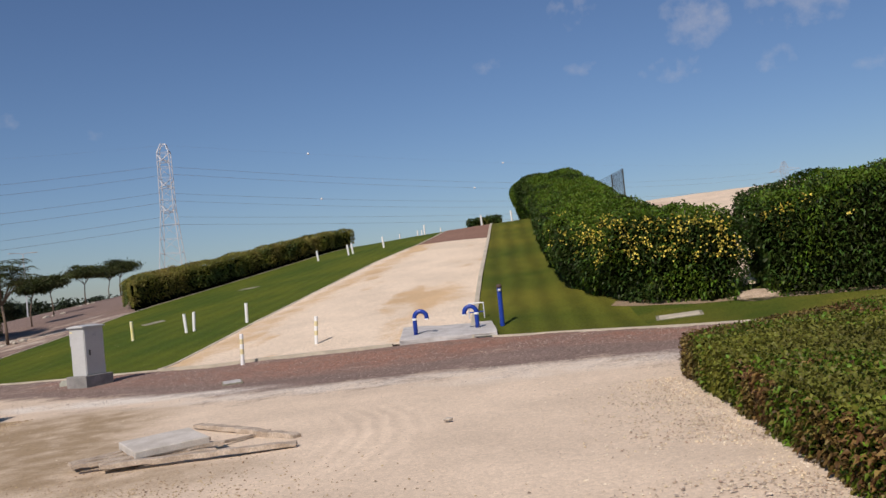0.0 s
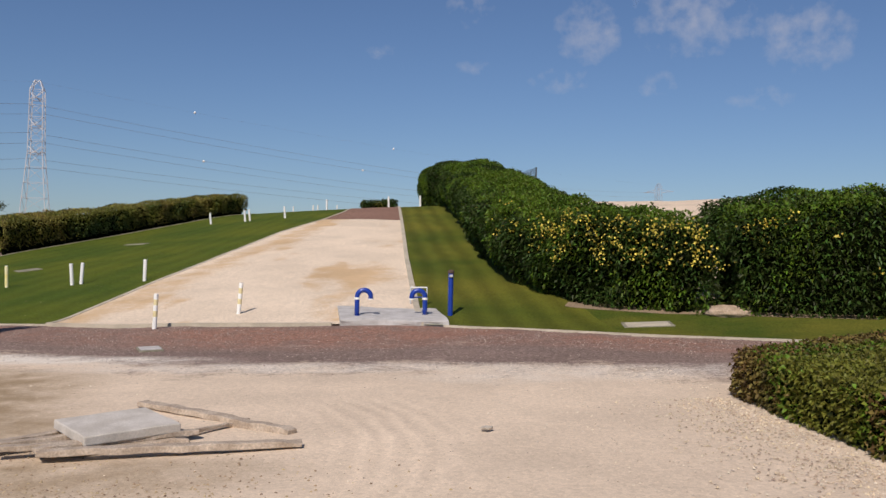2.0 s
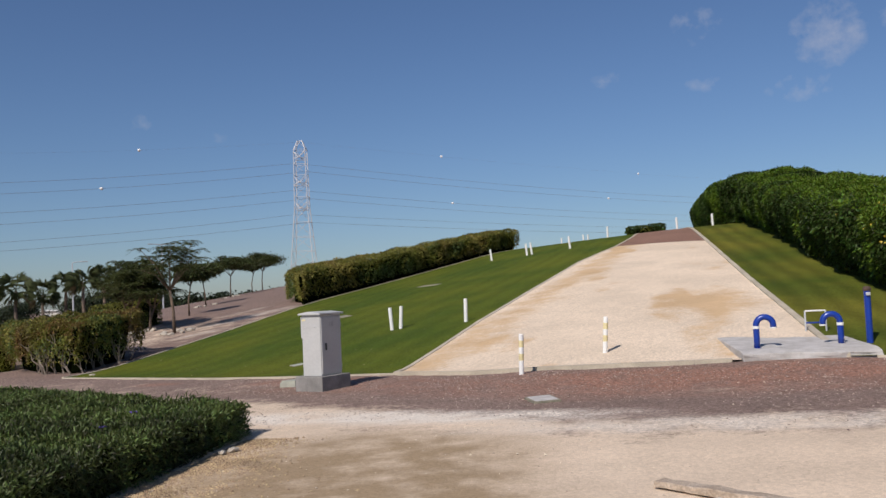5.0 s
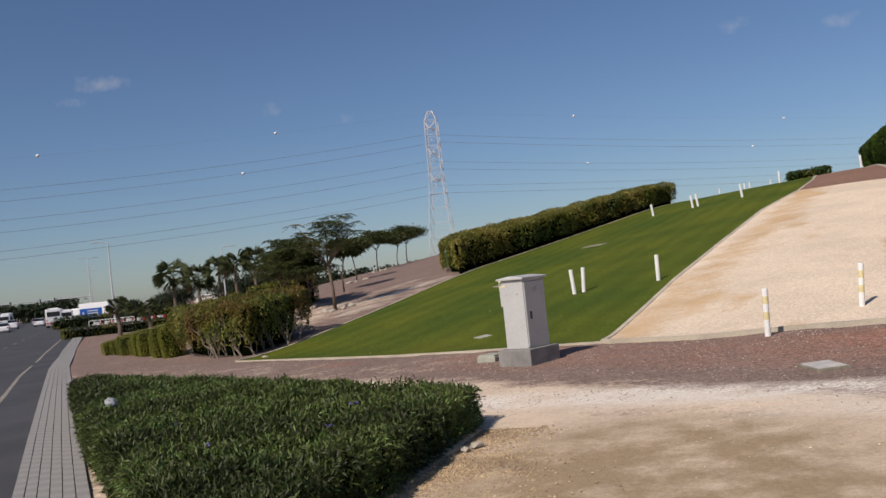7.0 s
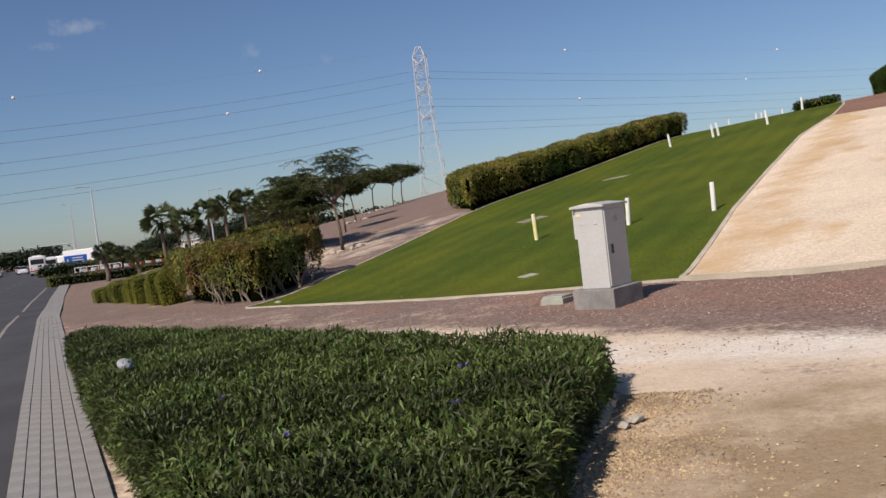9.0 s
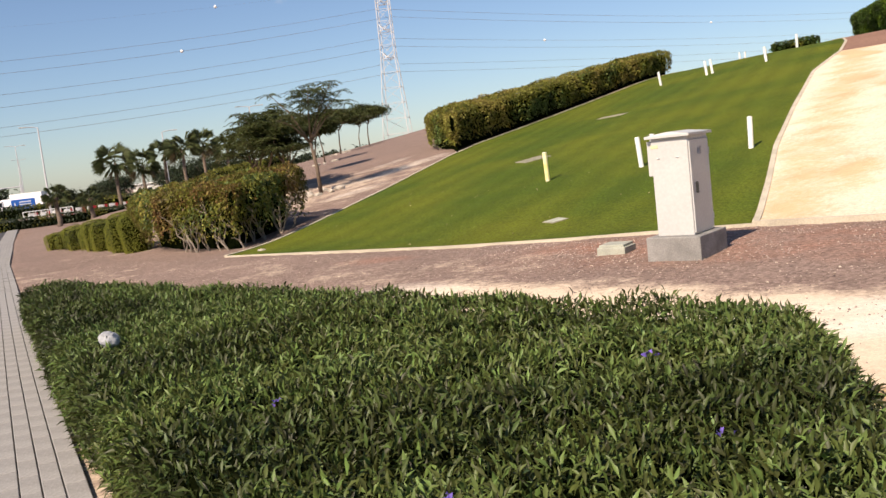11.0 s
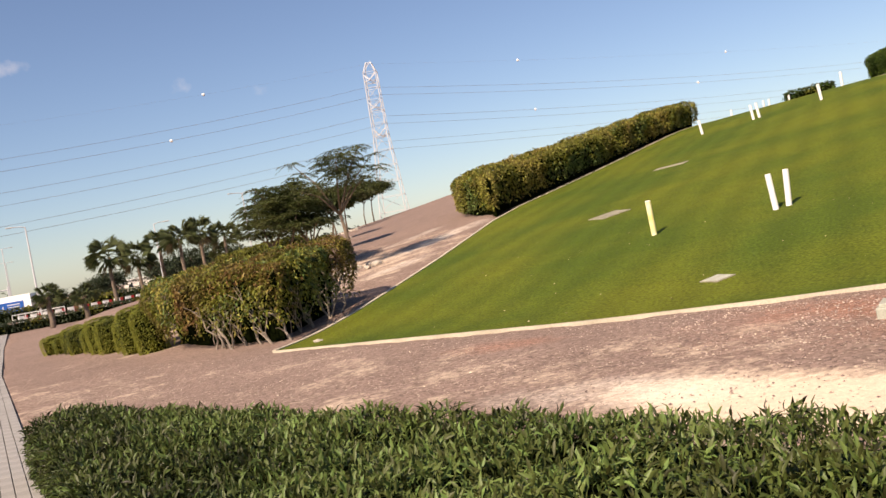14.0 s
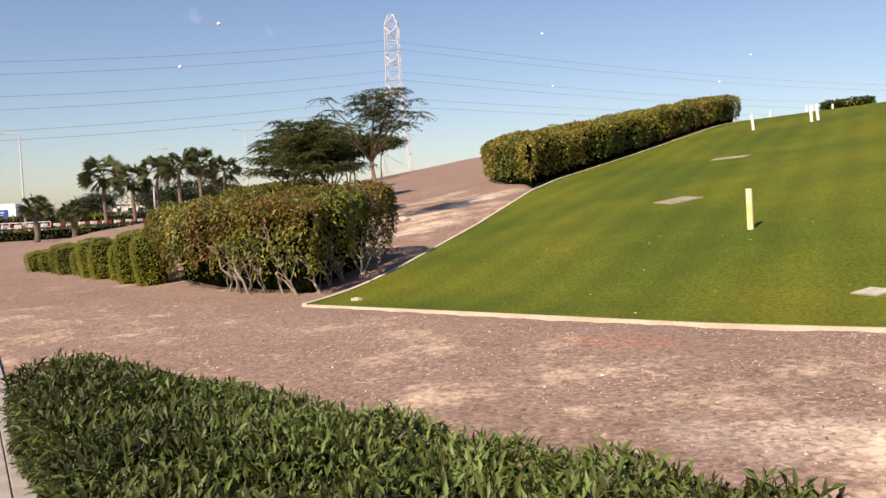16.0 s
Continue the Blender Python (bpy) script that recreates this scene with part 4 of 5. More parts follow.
def palm(x, y, crown_z, r, label, seed, base_z=-0.75, thick=0.13):
    """A fan palm: ringed trunk and a ball of stiff fan fronds."""
    rr = random.Random(seed)
    tall = crown_z - base_z
    top = empty("palm", pose(x, y, base_z), label, "palm", "palms")
    bm = bmesh.new()
    steps = 14
    pts = [(0.05 * math.sin(k * 0.5), 0, tall * 0.97 * k / steps) for k in range(steps + 1)]
    add_tube(bm, pts, [thick * (1.25 - 0.3 * k / steps) * (1.08 if k % 2 else 0.94) for k in range(steps + 1)], 9)
    part("trunk", bm, palm_bark, top, smooth=True)
    verts, faces, dead_v, dead_f = [], [], [], []
    for k in range(36):
        a, lift = rr.uniform(0, 6.28), math.asin(rr.uniform(-0.72, 0.99))
        way = Vector((math.cos(a) * math.cos(lift), math.sin(a) * math.cos(lift), math.sin(lift)))
        level = way.cross(Vector((0, 0, 1))).normalized()
        tilt = rr.uniform(-1.1, 1.1)
        side = level * math.cos(tilt) + level.cross(way) * math.sin(tilt)
        up = side.cross(way)
        stem_end = Vector((0, 0, tall)) + way * r * 0.48
        v, f = (dead_v, dead_f) if lift < -0.62 else (verts, faces)
        b = len(v)
        v += [Vector((0, 0, tall)) - side * 0.02, Vector((0, 0, tall)) + side * 0.02, stem_end + side * 0.02, stem_end - side * 0.02]
        f.append((b, b + 1, b + 2, b + 3))
        for q in range(-6, 7):
            t = q * 0.19
            blade = (way * math.cos(t) + side * math.sin(t)) + up * rr.uniform(-0.12, 0.08)
            length = r * 0.58 * (1 - 0.03 * abs(q)) * rr.uniform(0.85, 1.1)
            tip = stem_end + blade * length - Vector((0, 0, length * 0.26))
            mid = stem_end + blade * length * 0.55
            wide = side.lerp(way, 0.2 if q > 0 else -0.2).normalized() * r * 0.027
            b = len(v)
            v += [stem_end, mid - wide, tip, mid + wide]
            f += [(b, b + 1, b + 2), (b, b + 2, b + 3)]
    mesh_object("fronds", verts, faces, leaf_palm, top)
    if dead_v:
        tagged(mesh_object("dry_fronds", dead_v, dead_f, dry_frond, top), "dry drooping fronds")
    return top


palm_bark = material("ringed palm bark", (0.20, 0.15, 0.11), 0.95, 0.25, 5, 30, 0.6)
dry_frond = leaf_material("dry palm fronds", (0.20, 0.17, 0.09), (0.16, 0.13, 0.07))
for k, (x, y, z, r) in enumerate(((-56.5, 76.6, 4.0, 2.0), (-56.9, 81.0, 3.6, 1.8), (-56.4, 83.8, 4.4, 1.8), (-52.4, 80.4, 4.6, 1.9), (-53.4, 85.5, 4.9, 1.9), (-55.4, 93.5, 4.6, 1.9), (-57.2, 95.5, 2.9, 1.4))):
    palm(x, y, z - 0.25, r * 0.92, "tall fan palm with a thick ringed trunk", 100 + k)
for k, (x, y, z) in enumerate(((-55.3, 67.4, 1.5), (-55.9, 72.0, 1.1))):
    palm(x, y, z, 1.1, "short young fan palm with drooping fronds", 120 + k, thick=0.15)


# ---- posts and fittings ----
def on_ground(x, y, turn=0.0, lift=0.0):
    return pose(x, y, float(height(x, y)) + lift, 0, 0, turn)


def round_bar(r, z0, z1, sides=14, bevel=0.01):
    return tube([(0, 0, z0), (0, 0, z1 - bevel), (0, 0, z1)], [r, r, r - bevel], sides)


def marker_post(x, y, tall, r, lean=0.0, label="white plastic marker post standing in the grass", lift=0.03):
    top = empty("marker_post", on_ground(x, y, 0, lift) @ pose(0, 0, 0, 0, lean, 0), label, "post", "white posts")
    part("tube", round_bar(r, -0.1, tall), white_paint, top, smooth=False)
    part("cap", tube([(0, 0, tall), (0, 0, tall + 0.012)], [r * 1.04, r * 0.9], 14), white_paint, top)
    return top


for x, y, lean in ((-11.88, 33.1, -4), (-11.63, 33.2, 3), (-9.52, 32.65, 1)):
    marker_post(x, y, 0.67, 0.056, lean)
yellowed = material("sun-yellowed white paint", (0.78, 0.74, 0.50), 0.55, 0.06, 4, 40, 0.05, tint=(0.74, 0.64, 0.22))
p0 = empty("marker_post", on_ground(-14.16, 33.79, 0, 0.03) @ pose(0, 0, 0, 0, -1.5, 0), "white marker post with a faded yellow band in the grass", "post", "white posts")
part("tube", round_bar(0.056, -0.1, 0.69), yellowed, p0)
part("cap", tube([(0, 0, 0.69), (0, 0, 0.702)], [0.058, 0.05], 14), white_paint, p0)
for x, y, lean in ((-11.98, 57.5, -6), (-9.84, 56.4, -5), (-9.58, 56.5, -6), (-7.36, 54.4, -5), (-1.55, 58.2, -2), (0.35, 57.9, -2), (-5.5, 77.8, 0), (-9.1, 78.4, 0), (-7.3, 75.8, 0), (-6.95, 75.9, 0), (-5.4, 60.5, 0)):
    marker_post(x, y, 0.64, 0.06, lean)


def striped_bollard(x, y, lean=0.0):
    top = empty("bollard", on_ground(x, y, 0, 0.02) @ pose(0, 0, 0, 0, lean, 0), "white bollard with worn yellow bands on the track", "bollard", "striped bollards")
    bands, z = 6, 0.0
    for k in range(bands):
        h = 0.74 / bands
        bm = tube([(0, 0, z - (0.1 if k == 0 else 0)), (0, 0, z + h - (0.012 if k == bands - 1 else 0)), (0, 0, z + h)], [0.048, 0.048, 0.040 if k == bands - 1 else 0.048], 14)
        part("band", bm, yellow_paint if k in (2, 4) else white_paint, top, "faded yellow band" if k in (2, 4) else "")
        z += h
    return top


striped_bollard(-6.97, 23.36, 2)
striped_bollard(-5.43, 24.85, 4)

# concrete slab with vent pipes
slab = empty("concrete_slab", pose(-1.93, 24.32, 0.25, 3.2, 0, 4), "broken-edged grey concrete slab at the foot of the track", "slab")
bm = box(2.35, 2.5, 0.40, 0, 0, -0.02, 0.02)
bmesh.ops.subdivide_edges(bm, edges=bm.edges, cuts=9, use_grid_fill=True)
for v in bm.verts:
    n1, n2 = noise.noise_vector(v.co * 2.5), noise.noise_vector(v.co * 9.0)
    v.co += Vector((0.01 * n1.x, (0.10 * n1.y + 0.03 * n2.y) * (v.co.y < -1.2), 0.008 * n1.z - (0.02 + 0.05 * abs(n2.z)) * (v.co.y < -1.2 and v.co.z > 0.1)))
part("slab", bm, old_concrete, slab)
slab_z = 0.38


def vent_pipe(x, y, turn):
    top = empty("vent_pipe", pose(x, y, slab_z, 0, 0, turn), "blue painted goose-neck vent pipe on the slab", "pipe", "vent pipes")
    pts = [(0, 0, -0.02), (0, 0, 0.2), (0, 0, 0.40)] + [(0.15 - 0.15 * math.cos(a), 0, 0.42 + 0.15 * math.sin(a)) for a in np.linspace(0.15, math.pi, 10)] + [(0.30, 0, 0.37)]
    part("pipe", tube(pts, 0.055, 14), blue_paint, top, smooth=True)
    part("collar", tube([(0, 0, 0.36), (0, 0, 0.41)], 0.062, 14), white_paint, top, "white band")
    part("foot", tube([(0, 0, -0.02), (0, 0, 0.015)], 0.09, 14), blue_paint, top)
    part("mouth", tube([(0.30, 0, 0.36), (0.30, 0, 0.385)], 0.06, 14), white_paint, top, "white rim")
    return top


vent_pipe(-2.68, 23.66, 0)
vent_pipe(-1.165, 23.98, 180)
blue_post = empty("standpipe", on_ground(-0.55, 24.45, 0, 0.02), "tall blue painted standpipe in the grass", "post")
part("pipe", round_bar(0.06, -0.1, 0.98), blue_paint, blue_post, smooth=False)
part("cap", tube([(0, 0, 0.98), (0, 0, 1.02), (0, 0, 1.06)], [0.075, 0.075, 0.05], 12), dark_rust, blue_post, "rusty cap")
part("valve", box(0.08, 0.05, 0.06, 0, -0.07, 0.92, 0.01), galvanised, blue_post, "grey valve")
frame_thing = empty("metal_frame", on_ground(-1.22, 25.75, 4, -0.30), "small welded ladder-like frame of blue and white tube", "frame")
for x in (-0.2, 0.2):
    part("upright", tube([(x, 0, -0.1), (x, 0, 0.74)], 0.018, 8), galvanised, frame_thing)
for z, m in ((0.74, white_paint), (0.5, blue_paint), (0.28, white_paint), (0.08, white_paint)):
    part("rung", tube([(-0.2, 0, z), (0.2, 0, z)], 0.017, 8), m, frame_thing)

# ---- utility cabinet ----
cab = empty("utility_cabinet", pose(-10.72, 22.9, float(height(-10.9, 23.3)), 0, 0, -22), "pale grey steel utility cabinet on a concrete plinth", "cabinet")
bm = box(0.68, 0.86, 0.40, -0.345, 0.43, 0.08, 0.012)
part("plinth", bm, plinth_grey, cab, "rough grey concrete plinth")
bm = box(0.46, 0.62, 1.18, -0.345, 0.43, 0.28 + 0.59, 0.008)
part("body", bm, grey_metal, cab)
door = part("door", box(0.018, 0.58, 1.10, -0.107, 0.43, 0.28 + 0.58, 0.006), grey_metal, cab)
part("handle", box(0.03, 0.03, 0.12, -0.085, 0.25, 0.83, 0.006), black_plastic, door, "black swing handle")
part("lock", tube([(-0.10, 0.25, 0.885), (-0.075, 0.25, 0.885)], 0.022, 10), black_plastic, door)
for z in (0.45, 1.25):
    part("hinge", tube([(-0.10, 0.715, z - 0.04), (-0.10, 0.715, z + 0.04)], 0.012, 8), grey_metal, door)
bm = bmesh.new()
roof = [(-0.63, 0.07, 1.46), (-0.07, 0.07, 1.46), (-0.07, 0.79, 1.46), (-0.63, 0.79, 1.46)]
lowv = [bm.verts.new(v) for v in roof]
midv = [bm.verts.new((x, y, z + 0.03)) for x, y, z in roof]
ridge = [bm.verts.new((-0.365, 0.10, 1.525)), bm.verts.new((-0.365, 0.76, 1.525))]
bm.faces.new(lowv[::-1])
for i in range(4):
    bm.faces.new((lowv[i], lowv[(i + 1) % 4], midv[(i + 1) % 4], midv[i]))
bm.faces.new((midv[0], midv[1], ridge[0])), bm.faces.new((midv[2], midv[3], ridge[1]))
bm.faces.new((midv[1], midv[2], ridge[1], ridge[0])), bm.faces.new((midv[3], midv[0], ridge[0], ridge[1]))
part("roof", bm, grey_metal, cab)
part("vent_box", box(0.07, 0.40, 0.42, -0.61, 0.36, 1.22, 0.008), grey_metal, cab)
part("label_plate", box(0.09, 0.004, 0.035, -0.53, 0.117, 1.36, 0.001), yellow_paint, cab, "small yellow warning plate")
for x in (-0.49, -0.25):
    part("bolt", box(0.035, 0.012, 0.014, x, 0.115, 1.22, 0.003), galvanised, cab)
for k, y in enumerate((0.38, 0.43, 0.47)):
    part("stencil_mark", box(0.003, 0.022, 0.09, -0.094, y, 1.27, 0.0005), dull_grey, cab, "faded stencilled mark")

lid = empty("inspection_lid", on_ground(-11.82, 24.3, -18, 0.0), "pale green concrete inspection box lid in the gravel", "lid")
part("frame", box(0.40, 0.40, 0.12, 0, 0, 0.03, 0.01), lid_green, lid)
part("cover", box(0.35, 0.35, 0.04, 0, 0, 0.105, 0.008), lid_green, lid)


def ground_lid(x, y, sx, sy, turn, mat, label, lift=0.022, name="manhole_cover"):
    h = 0.3
    nx, ny = (float(height(x - h, y)) - float(height(x + h, y))) / (2 * h), (float(height(x, y - h)) - float(height(x, y + h))) / (2 * h)
    q = Vector((0, 0, 1)).rotation_difference(Vector((nx, ny, 1)).normalized()).to_matrix().to_4x4()
    top = empty(name, pose(x, y, float(height(x, y)) + lift) @ q @ pose(0, 0, 0, 0, 0, turn), label, "cover", "ground covers")
    part("rim", box(sx, sy, 0.05, 0, 0, 0, 0.008), lid_dark, top)
    part("cover", box(sx * 0.86, sy * 0.86, 0.03, 0, 0, 0.015, 0.006), mat, top)
    return top


ground_lid(-13.26, 28.55, 0.36, 0.36, 40, lid_green, "square pale concrete cover set in the lawn")
ground_lid(-15.32, 38.7, 0.85, 0.75, 35, lid_dark, "large worn concrete cover sunk in the lawn")
ground_lid(-13.6, 47.3, 1.2, 0.45, -30, lid_dark, "long pale cover high on the lawn")
ground_lid(3.5, 22.5, 1.05, 0.62, -8, kerb_stone, "cream concrete cover in the grass verge")
ground_lid(-6.36, 20.5, 0.42, 0.62, 20, old_concrete, "square concrete cover in the red gravel", 0.012)

# ---- slab and planks on the sand ----
pile_z = float(height(-4.7, 13.0))


def plank(a, b, za, zb, wide, thick, label="weathered grey plank lying on the sand"):
    a, b = Vector((*a, za + pile_z)), Vector((*b, zb + pile_z))
    way = b - a
    m = Matrix.Translation((a + b) / 2) @ way.to_track_quat("X", "Z").to_matrix().to_4x4()
    bm = box(way.length, wide, thick, 0, 0, 0, 0.006)
    bmesh.ops.subdivide_edges(bm, edges=[e for e in bm.edges if e.calc_length() > way.length * 0.8], cuts=18)
    for v in bm.verts:
        end = step(0.38, 0.5, abs(v.co.x) / way.length)
        v.co += noise.noise_vector(v.co * 4 + Vector((a.x * 7, a.y, 0))) * 0.012 + noise.noise_vector(v.co * 17) * 0.007
        v.co.z -= 0.35 * thick * float(end) * (v.co.z > 0) * (0.5 + noise.noise(v.co * 9))
    me = part("plank", bm, weathered_wood)
    me.matrix_world = m
    return tagged(me, label, "plank", "planks")


plank((-5.1, 11.55), (-2.92, 11.9), 0.06, 0.08, 0.13, 0.06)
plank((-5.15, 11.62), (-3.95, 12.4), 0.07, 0.09, 0.14, 0.05)
plank((-4.0, 12.25), (-4.9, 11.72), 0.03, 0.03, 0.10, 0.05)
plank((-4.9, 14.2), (-3.6, 13.1), 0.05, 0.05, 0.15, 0.06, "long weathered plank half sunk in the sand")
plank((-3.7, 13.0), (-3.06, 12.5), 0.06, 0.05, 0.13, 0.09, "short thick weathered beam end on the sand")
plank((-5.6, 11.85), (-4.9, 12.3), 0.05, 0.07, 0.12, 0.05)
plank((-5.65, 11.95), (-5.15, 12.6), 0.04, 0.05, 0.12, 0.05)
plank((-5.5, 11.7), (-4.7, 11.95), 0.06, 0.07, 0.12, 0.05)
plank((-4.05, 12.45), (-3.7, 12.95), 0.06, 0.05, 0.05, 0.04, "broken stick of grey wood")
plank((-4.6, 13.1), (-4.3, 12.9), 0.04, 0.06, 0.08, 0.05, "broken stick of grey wood")
block = empty("concrete_panel", pose(-4.66, 12.33, pile_z + 0.145, 2.0, -2.0, 36), "pale chipped concrete panel lying on planks", "panel")
bm = box(0.88, 0.84, 0.09, 0, 0, 0, 0.012)
bmesh.ops.subdivide_edges(bm, edges=bm.edges, cuts=4, use_grid_fill=True)
for v in bm.verts:
    v.co += noise.noise_vector(v.co * 5.0) * 0.008
part("panel", bm, pale_panel, block)

# ---- litter, stones ----
bag = bmesh.new()
bmesh.ops.create_icosphere(bag, subdivisions=4, radius=0.075)
for v in bag.verts:
    v.co *= 1 + 0.35 * noise.noise(v.co * 14) + 0.12 * noise.noise(v.co * 40)
    v.co.z *= 0.85
thing = part("plastic_bag", bag, plastic_film)
thing.location = (-15.19, 17.98, float(height(-15.19, 17.98)) + 0.63)
tagged(thing, "crumpled translucent white plastic bag on the hedge", "litter")


def stone_mesh(name, seed, mat):
    bm = bmesh.new()
    bmesh.ops.create_icosphere(bm, subdivisions=1, radius=1.0)
    for v in bm.verts:
        v.co *= 1 + 0.35 * noise.noise(v.co * 1.3 + Vector((seed, 0, 0)))
        v.co.z *= 0.65
    me = bpy.data.meshes.new(name)
    bm.to_mesh(me)
    bm.free()
    me.materials.append(mat)
    return me


stones = [stone_mesh("stone", k * 3.1, pale_stone) for k in range(4)]
rs = random.Random(11)
for cx, cy, count in ((-23.5, 41.9, 9), (-26.8, 44.6, 8), (-32.0, 62.5, 6), (-37.1, 78.0, 7), (-28.9, 47.2, 6)):
    for k in range(count):
        a = 6.28 * k / count
        x, y = cx + math.cos(a) * rs.uniform(0.5, 0.75), cy + math.sin(a) * rs.uniform(0.5, 0.75)
        ob = new("stone", stones[k % 4])
        s = rs.uniform(0.10, 0.18)
        ob.matrix_world = on_ground(x, y, rs.uniform(0, 360), s * 0.3) @ Matrix.Diagonal((s * 1.3, s, s, 1))
        tagged(ob, "pale rough stone ringing a tree's foot", "stone", "stones round the trees")
for x, y, s in ((-20.25, 30.4, 0.07), (-9.86, 16.55, 0.05), (-9.78, 16.7, 0.06), (-9.72, 14.0, 0.035), (-1.2, 12.4, 0.05)):
    ob = new("stone", stones[rs.randrange(4)])
    ob.matrix_world = on_ground(x, y, rs.uniform(0, 360), s * 0.3 + 0.02) @ Matrix.Diagonal((s * 1.4, s, s * 0.8, 1))
    tagged(ob, "loose pale stone lying on the ground", "stone", "loose stones")


def pebbles(name, label, count, place, size, mat, seed):
    """Loose grit as one mesh of small stones."""
    g = np.random.default_rng(seed)
    tetra = np.array(((1, 0, 0), (-1, 0, 0), (0, 1, 0), (0, -1, 0), (0, 0, 0.7), (0, 0, -0.7)), float)
    tri = np.array(((0, 2, 4), (2, 1, 4), (1, 3, 4), (3, 0, 4)))
    x, y = place(g, count)
    z = height(x, y)
    s = size * g.uniform(0.4, 1.5, count) ** 1.5
    a = g.uniform(0, 6.28, count)
    jig = tetra[None] * g.uniform(0.6, 1.3, (count, 6, 1))
    v = np.stack([jig[:, :, 0] * np.cos(a)[:, None] - jig[:, :, 1] * np.sin(a)[:, None],
                  jig[:, :, 0] * np.sin(a)[:, None] + jig[:, :, 1] * np.cos(a)[:, None], jig[:, :, 2]], -1) * s[:, None, None]
    v += np.c_[x, y, z + s * 0.15][:, None]
    f = (np.arange(count)[:, None, None] * 6 + tri[None]).reshape(-1, 3)
    ob = mesh_object(name, v.reshape(-1, 3), f, mat)
    return tagged(ob, label, "gravel", kind="stuff")


def spread_yard(g, n):
    x, y = g.uniform(-10, 2, n), g.uniform(4, 24, n)
    x = np.where(g.uniform(0, 1, n) < 0.5, 1.9 - np.abs(g.normal(0, 1.6, n)), x)
    return x, np.minimum(y, edge(x) - 5.5 - np.abs(g.normal(0, 1.0, n)))


def spread_left(g, n):
    s, k = g.uniform(20, 42, n), g.uniform(0.5, 9, n)
    p = ALONG[None] * s[:, None] + ACROSS[None] * (k + strip_edge(s))[:, None]
    y = np.where(p[:, 1] > edge(p[:, 0]) - 0.15, edge(p[:, 0]) - g.uniform(0.2, 4.5, n), p[:, 1])
    hid = (p[:, 0] > -20) & (y < 23 - (p[:, 0] + 20) * 0.48)
    return p[:, 0], np.where(hid, edge(p[:, 0]) - g.uniform(0.2, 3, n), y)


def spread_band(g, n):
    x = g.uniform(-14, 8, n)
    return x, edge(x) - np.abs(g.normal(0, 2.4, n)) - 0.1


def spread_heap(g, n):
    y = g.uniform(11.8, 17.6, n)
    return -10.0 + np.abs(g.normal(0, 0.55, n)) * (1.3 - 0.12 * (y - 11.8)), y


pebbles("gravel", "loose pale grit on the sand", 6000, spread_yard, 0.008, grit_pale, 31)
pebbles("gravel", "loose reddish and pale gravel beside the lawn", 15000, spread_left, 0.008, grit_red, 32)
pebbles("gravel", "loose reddish gravel along the mound's foot", 18000, spread_band, 0.010, grit_red, 33)
def spread_litter(g, n):
    y = g.uniform(5.5, 14.0, n)
    return 1.85 - np.abs(g.normal(0, 0.6, n)) * (1.35 - 0.07 * (y - 5.5)), y


pebbles("leaf_litter", "dry tan leaves and chips along the clipped hedge", 4200, spread_litter, 0.011, litter_tan, 41)
pebbles("leaf_litter", "pale chips along the clipped hedge", 3000, spread_litter, 0.010, grit_pale, 42)
pebbles("gravel", "coarse yellowish grit beside the hedge", 20000, spread_heap, 0.0105, grit_yellow, 34)
pebbles("gravel", "coarse yellowish grit on the damp sand", 5000, lambda g, n: (g.normal(-5.2, 1.5, n), g.normal(9.8, 0.9, n)), 0.009, grit_yellow, 36)
pebbles("gravel", "small pale stones among the red gravel", 700, spread_left, 0.009, grit_pale, 37)
g = np.random.default_rng(8)
bits = [(-20.3 + g.uniform(0, 10), g.uniform(0.3, 9)) for _ in range(70)]
bx = np.array([b[0] for b in bits])
by = edge(bx) + np.array([b[1] for b in bits])
pebbles("leaf_litter", "small pale fallen petals on the lawn", 70, lambda gg, n: (bx, by), 0.010, litter_tan, 35).location.z = 0.035

# ---- wire fence above the track ----
fence = empty("wire_fence", pose(7.6, 61, float(height(7.6, 61))), "dark green mesh fence on the mound's top", "fence")
fence_o = Vector(fence.matrix_world.translation)
corners = [(5.8, 66.5, 7.1), (7.45, 63.4, 7.55), (7.75, 60.0, 7.55)]
for x, y, z in corners:
    part("post", tube([Vector((x, y, float(height(x, y)) - 0.1)) - fence_o, Vector((x, y, z)) - fence_o], 0.05, 8), fence_green, fence)
for (x0, y0, z0), (x1, y1, z1) in zip(corners, corners[1:]):
    bm = bmesh.new()
    n = 22
    for k in range(n + 1):
        q = k / n
        x, y, z = x0 + (x1 - x0) * q, y0 + (y1 - y0) * q, z0 + (z1 - z0) * q
        add_tube(bm, [Vector((x, y, float(height(x, y)))) - fence_o, Vector((x, y, z)) - fence_o], 0.011, 3, False)
    for k in range(16):
        q = k / 15
        a = Vector((x0, y0, float(height(x0, y0)) * (1 - q) + z0 * q)) - fence_o
        b = Vector((x1, y1, float(height(x1, y1)) * (1 - q) + z1 * q)) - fence_o
        add_tube(bm, [a, b], 0.011, 3, False)
    part("mesh_panel", bm, fence_green, fence)


